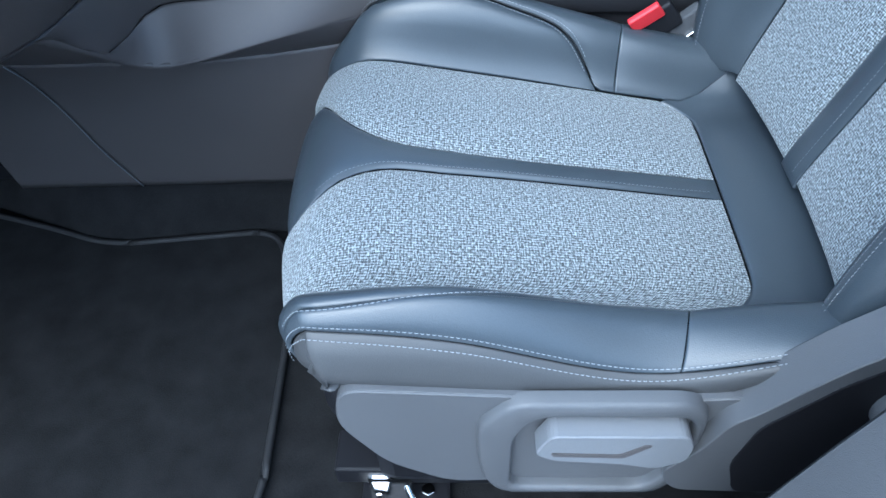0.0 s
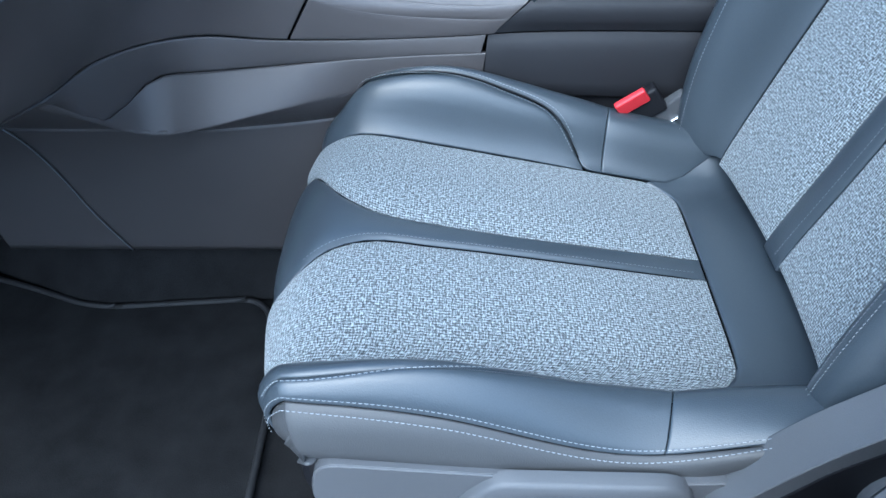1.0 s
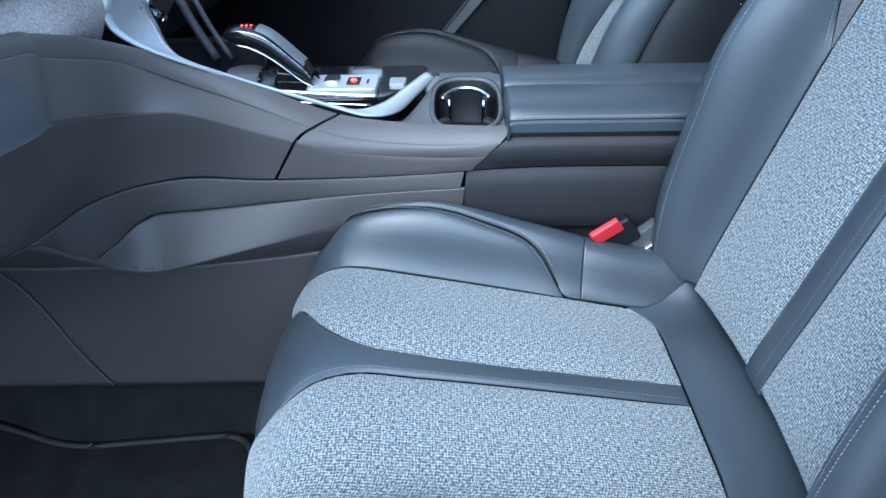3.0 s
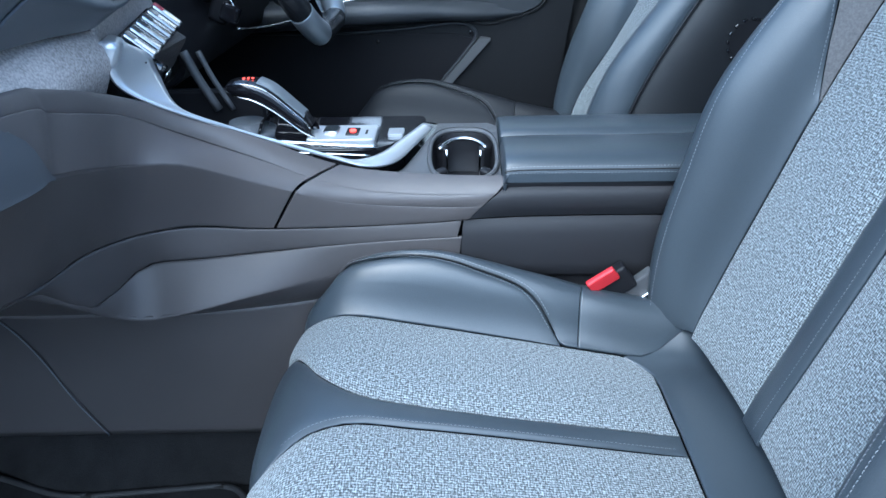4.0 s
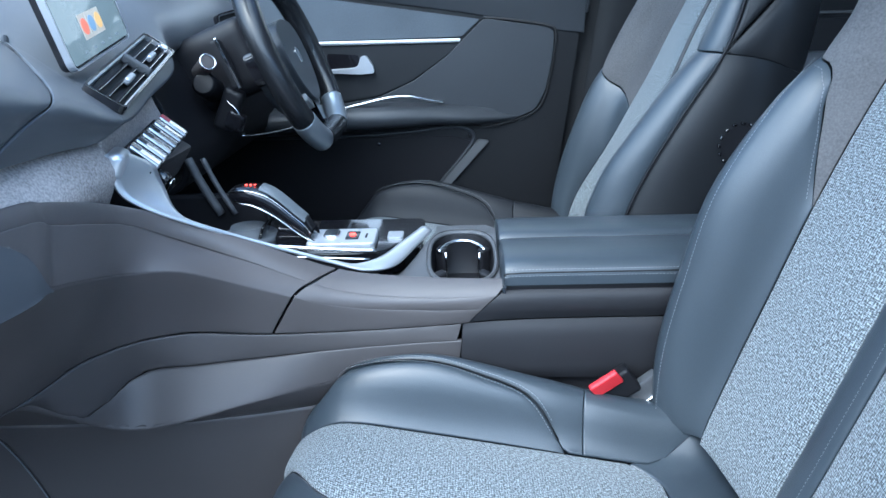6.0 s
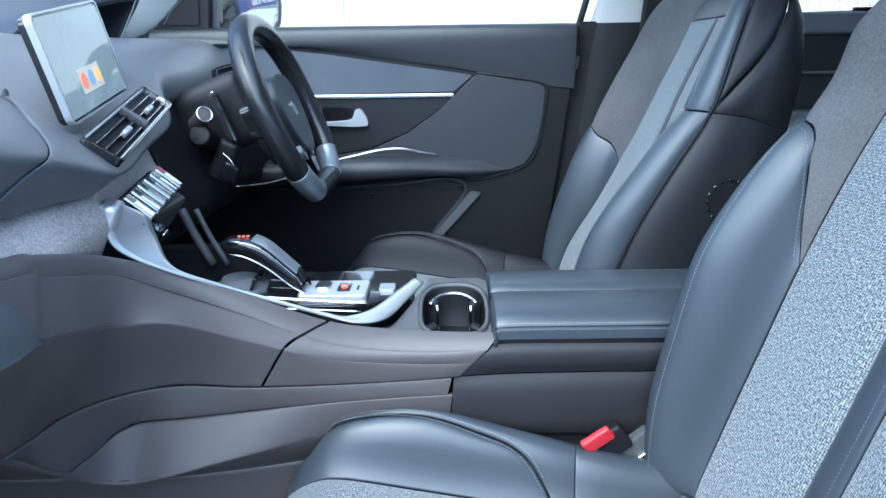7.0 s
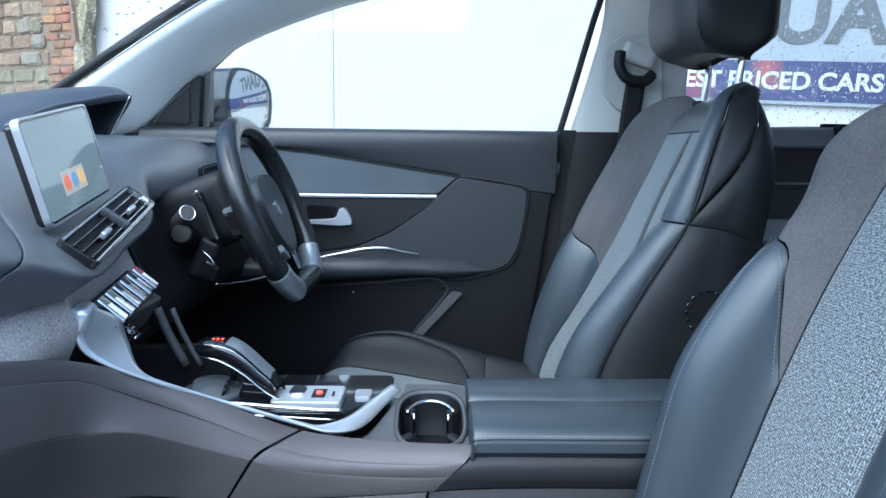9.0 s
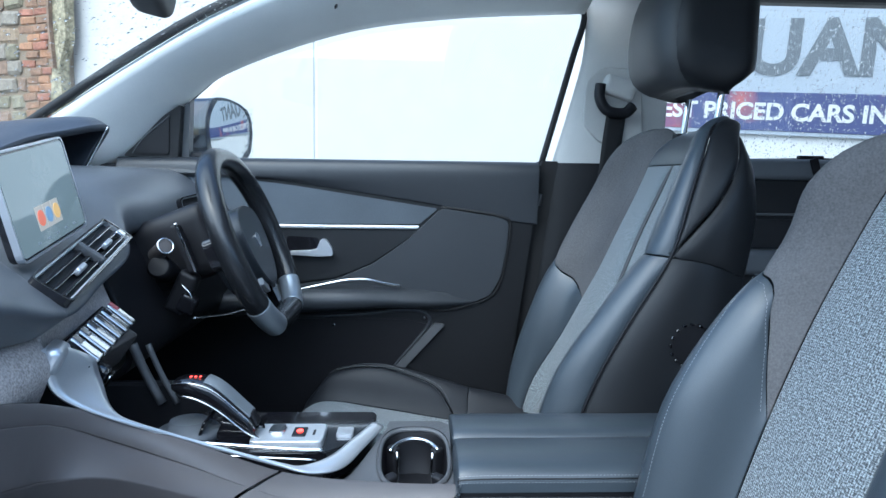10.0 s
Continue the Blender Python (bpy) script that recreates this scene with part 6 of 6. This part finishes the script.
tc, nz, cr = nt.nodes.new("ShaderNodeTexCoord"), nt.nodes.new("ShaderNodeTexNoise"), nt.nodes.new("ShaderNodeValToRGB")
nz.inputs["Scale"].default_value, nz.inputs["Detail"].default_value = 2.2, 3.0
cr.color_ramp.elements[0].position, cr.color_ramp.elements[0].color = 0.52, (0.025, 0.030, 0.10, 1)
cr.color_ramp.elements[1].position, cr.color_ramp.elements[1].color = 0.76, (0.45, 0.09, 0.03, 1)
nt.links.new(tc.outputs["Object"], nz.inputs["Vector"])
nt.links.new(nz.outputs[0], cr.inputs[0])
nt.links.new(cr.outputs[0], nt.nodes["Principled BSDF"].inputs["Base Color"])
INK = material("sign_ink", (0.075, 0.080, 0.088), 0.5)
part("board", moved(block((3.4, 0.02, 1.0), 0.003, 1, at=(0.62, -0.0, 0.36)), sg_pose), SB, sign)
part("band", moved(block((3.4, 0.02, 0.232), 0.002, 1, at=(0.62, -0.006, 0.0)), sg_pose), NAVY, sign, "navy band with an orange glow print")
lettering("slogan", "BEST PRICED CARS IN", WR, sign, up @ Matrix.Translation((-0.77, -0.048, 0.018)), 0.098, 1.33, 0.004)
for k in range(4):
    part("unread_letter", moved(block((0.05, 0.01, 0.098), 0.002, 1, at=(0.64 + k * 0.085, -0.02, 0.0)), sg_pose), WR, sign)
lettering("capitals", "UANT", INK, sign, up @ Matrix.Translation((-0.225, 0.232, 0.014)), 0.310, 1.20, 0.016)

house = thing("stone_house", (-4.2, 6.6, GROUND), "old rubble stone house wall with brick quoins", "house")
hp = wall_pose @ Matrix.Translation((-5.72, -0.25, 0))
part("house_core", moved(block((3.0, 0.3, 6.0), 0, 1, at=(-1.52, 0.262, 2.4)), hp), material("lime_mortar", (0.194, 0.149, 0.102), 0.95, grain=0.8, scale=40), house)
SM1 = [material("stone_%s" % n, c, 0.9, grain=0.8, scale=30, vary=0.4, stain=7) for n, c in (("ochre", (0.245, 0.178, 0.114)), ("grey", (0.209, 0.178, 0.138)), ("brown", (0.187, 0.125, 0.084)), ("green", (0.180, 0.155, 0.102)))]
BRK = [material("brick_%s" % n, c, 0.9, grain=0.8, scale=40, vary=0.4, stain=9) for n, c in (("red", (0.245, 0.109, 0.069)), ("orange", (0.274, 0.145, 0.078)), ("brown", (0.202, 0.119, 0.072)))]
rng = random.Random(4)


def rough(w, d, h, at):
    """A worn piece of masonry, its corners knocked about."""
    bm = block((w, d, h), min(w, h) * 0.16, 1)
    for v in bm.verts:
        v.co += Vector((rng.uniform(-1, 1) * w * 0.05, rng.uniform(-1, 1) * 0.006, rng.uniform(-1, 1) * h * 0.09))
    return moved(bm, hp @ pose(*at, 0, rng.uniform(-3, 3), 0))


for i in range(26):
    z, x = 0.85 + i * 0.074, -0.085 - (0.05 if i % 2 else 0.0)
    for k in range(2):
        w = rng.uniform(0.13, 0.19)
        part("brick", rough(w - 0.006, 0.10, 0.068, (x - w / 2, 0.15 + rng.uniform(-0.008, 0.004), z)), BRK[rng.randrange(3)], house)
        x -= w
    if i % 2:
        z, h = z - 0.037, 0.148
        while x > -1.3:
            w = rng.uniform(0.12, 0.30)
            tall = h * rng.uniform(0.80, 1.0)
            part("stone", rough(w - 0.006, 0.12, tall - 0.004, (x - w / 2, 0.15 + rng.uniform(-0.02, 0.01), z + (h - tall) * rng.uniform(-0.4, 0.4))), SM1[rng.randrange(4)], house)
            x -= w
edge_line = [(-0.10, 0.6), (0.0, 0.6), (0.01, 1.2), (0.03, 1.55), (0.02, 1.80), (0.07, 1.92), (0.10, 2.0), (0.11, 2.9), (-0.08, 2.9), (-0.10, 2.2), (-0.07, 1.9), (-0.11, 1.5)]
part("edge_render", moved(slab(rounded(edge_line, 0.03), 0.09, 0.19, "y", 0.012, 2), hp), material("stained_render", (0.25, 0.215, 0.14), 0.95, grain=0.9, scale=40, vary=0.8, stain=14), house, "green-stained old render at the corner", True)
part("dry_stem", moved(slab(rounded([(-0.03, 1.75), (-0.015, 1.75), (-0.045, 2.1), (-0.04, 2.9), (-0.07, 2.9), (-0.07, 2.1)], 0.006), 0.05, 0.09, "y", 0.004), hp), SM1[2], house, "bare brown stem on the corner", True)


def rain(name, n, spot, parent, seed, lo=0.0012, hi=0.0035):
    """Rain drops on a pane: spot(u, v) gives a place and the pane's outer normal."""
    rr = random.Random(seed)
    verts, faces = [], []
    for _ in range(n):
        p, nr = spot(rr.random(), rr.random())
        p, nr = np.array(p, float), np.array(nr, float)
        t = np.cross(nr, (0.3, 0.2, 0.9))
        t /= np.linalg.norm(t)
        b = np.cross(nr, t)
        r = lo + (hi - lo) * rr.random() ** 2.5
        st = rr.uniform(0.8, 1.6)
        base = len(verts)
        for ring, h in ((1.0, 0.0), (0.7, 0.45)):
            for k in range(7):
                a = 2 * math.pi * k / 7
                verts.append(tuple(p + t * r * ring * math.cos(a) + b * r * st * ring * math.sin(a) + nr * r * h))
        verts.append(tuple(p + nr * r * 0.6))
        for k in range(7):
            k2 = (k + 1) % 7
            faces += [(base + k, base + k2, base + 7 + k2, base + 7 + k), (base + 7 + k, base + 7 + k2, base + 14)]
    me = bpy.data.meshes.new(name)
    me.from_pydata(verts, [], faces)
    ob = put(name, me, WATER, parent)
    ob.visible_shadow = False
    return tagged(ob, "scattered clear rain drops", kind="stuff")


WATER = bpy.data.materials.new("water")
WATER.use_nodes = True
wb = WATER.node_tree.nodes["Principled BSDF"]
wb.inputs["Transmission Weight"].default_value, wb.inputs["IOR"].default_value, wb.inputs["Roughness"].default_value = 1.0, 1.33, 0.02
rain("rain_drops", 6000, lambda u, v: ((0.86 + u * 1.0, 0.7635, 0.90 + v * 0.36), (0, 1, 0)), rw, 1, 0.0008, 0.0026)
rain("rain_drops", 1600, lambda u, v: ((-0.76 + 1.09 * u + 0.02 * ((0.1 + 0.5 * v) / 0.6) ** 2, 0.10 + 0.5 * v, 0.873 + 0.425 * (1 - (1 - u) ** 1.6)), (-0.456, 0, 0.89)), ws, 2, 0.001, 0.0030)
mo = Vector(MM @ Vector((0, 0, 0)))
rain("rain_drops", 520, lambda u, v: (tuple(MM @ Vector((0.04 + 0.055 * u, -0.06 + 0.13 * v, 0.0145))), tuple(MM.to_3x3() @ Vector((0, 0, 1)))), om, 3, 0.001, 0.0028)
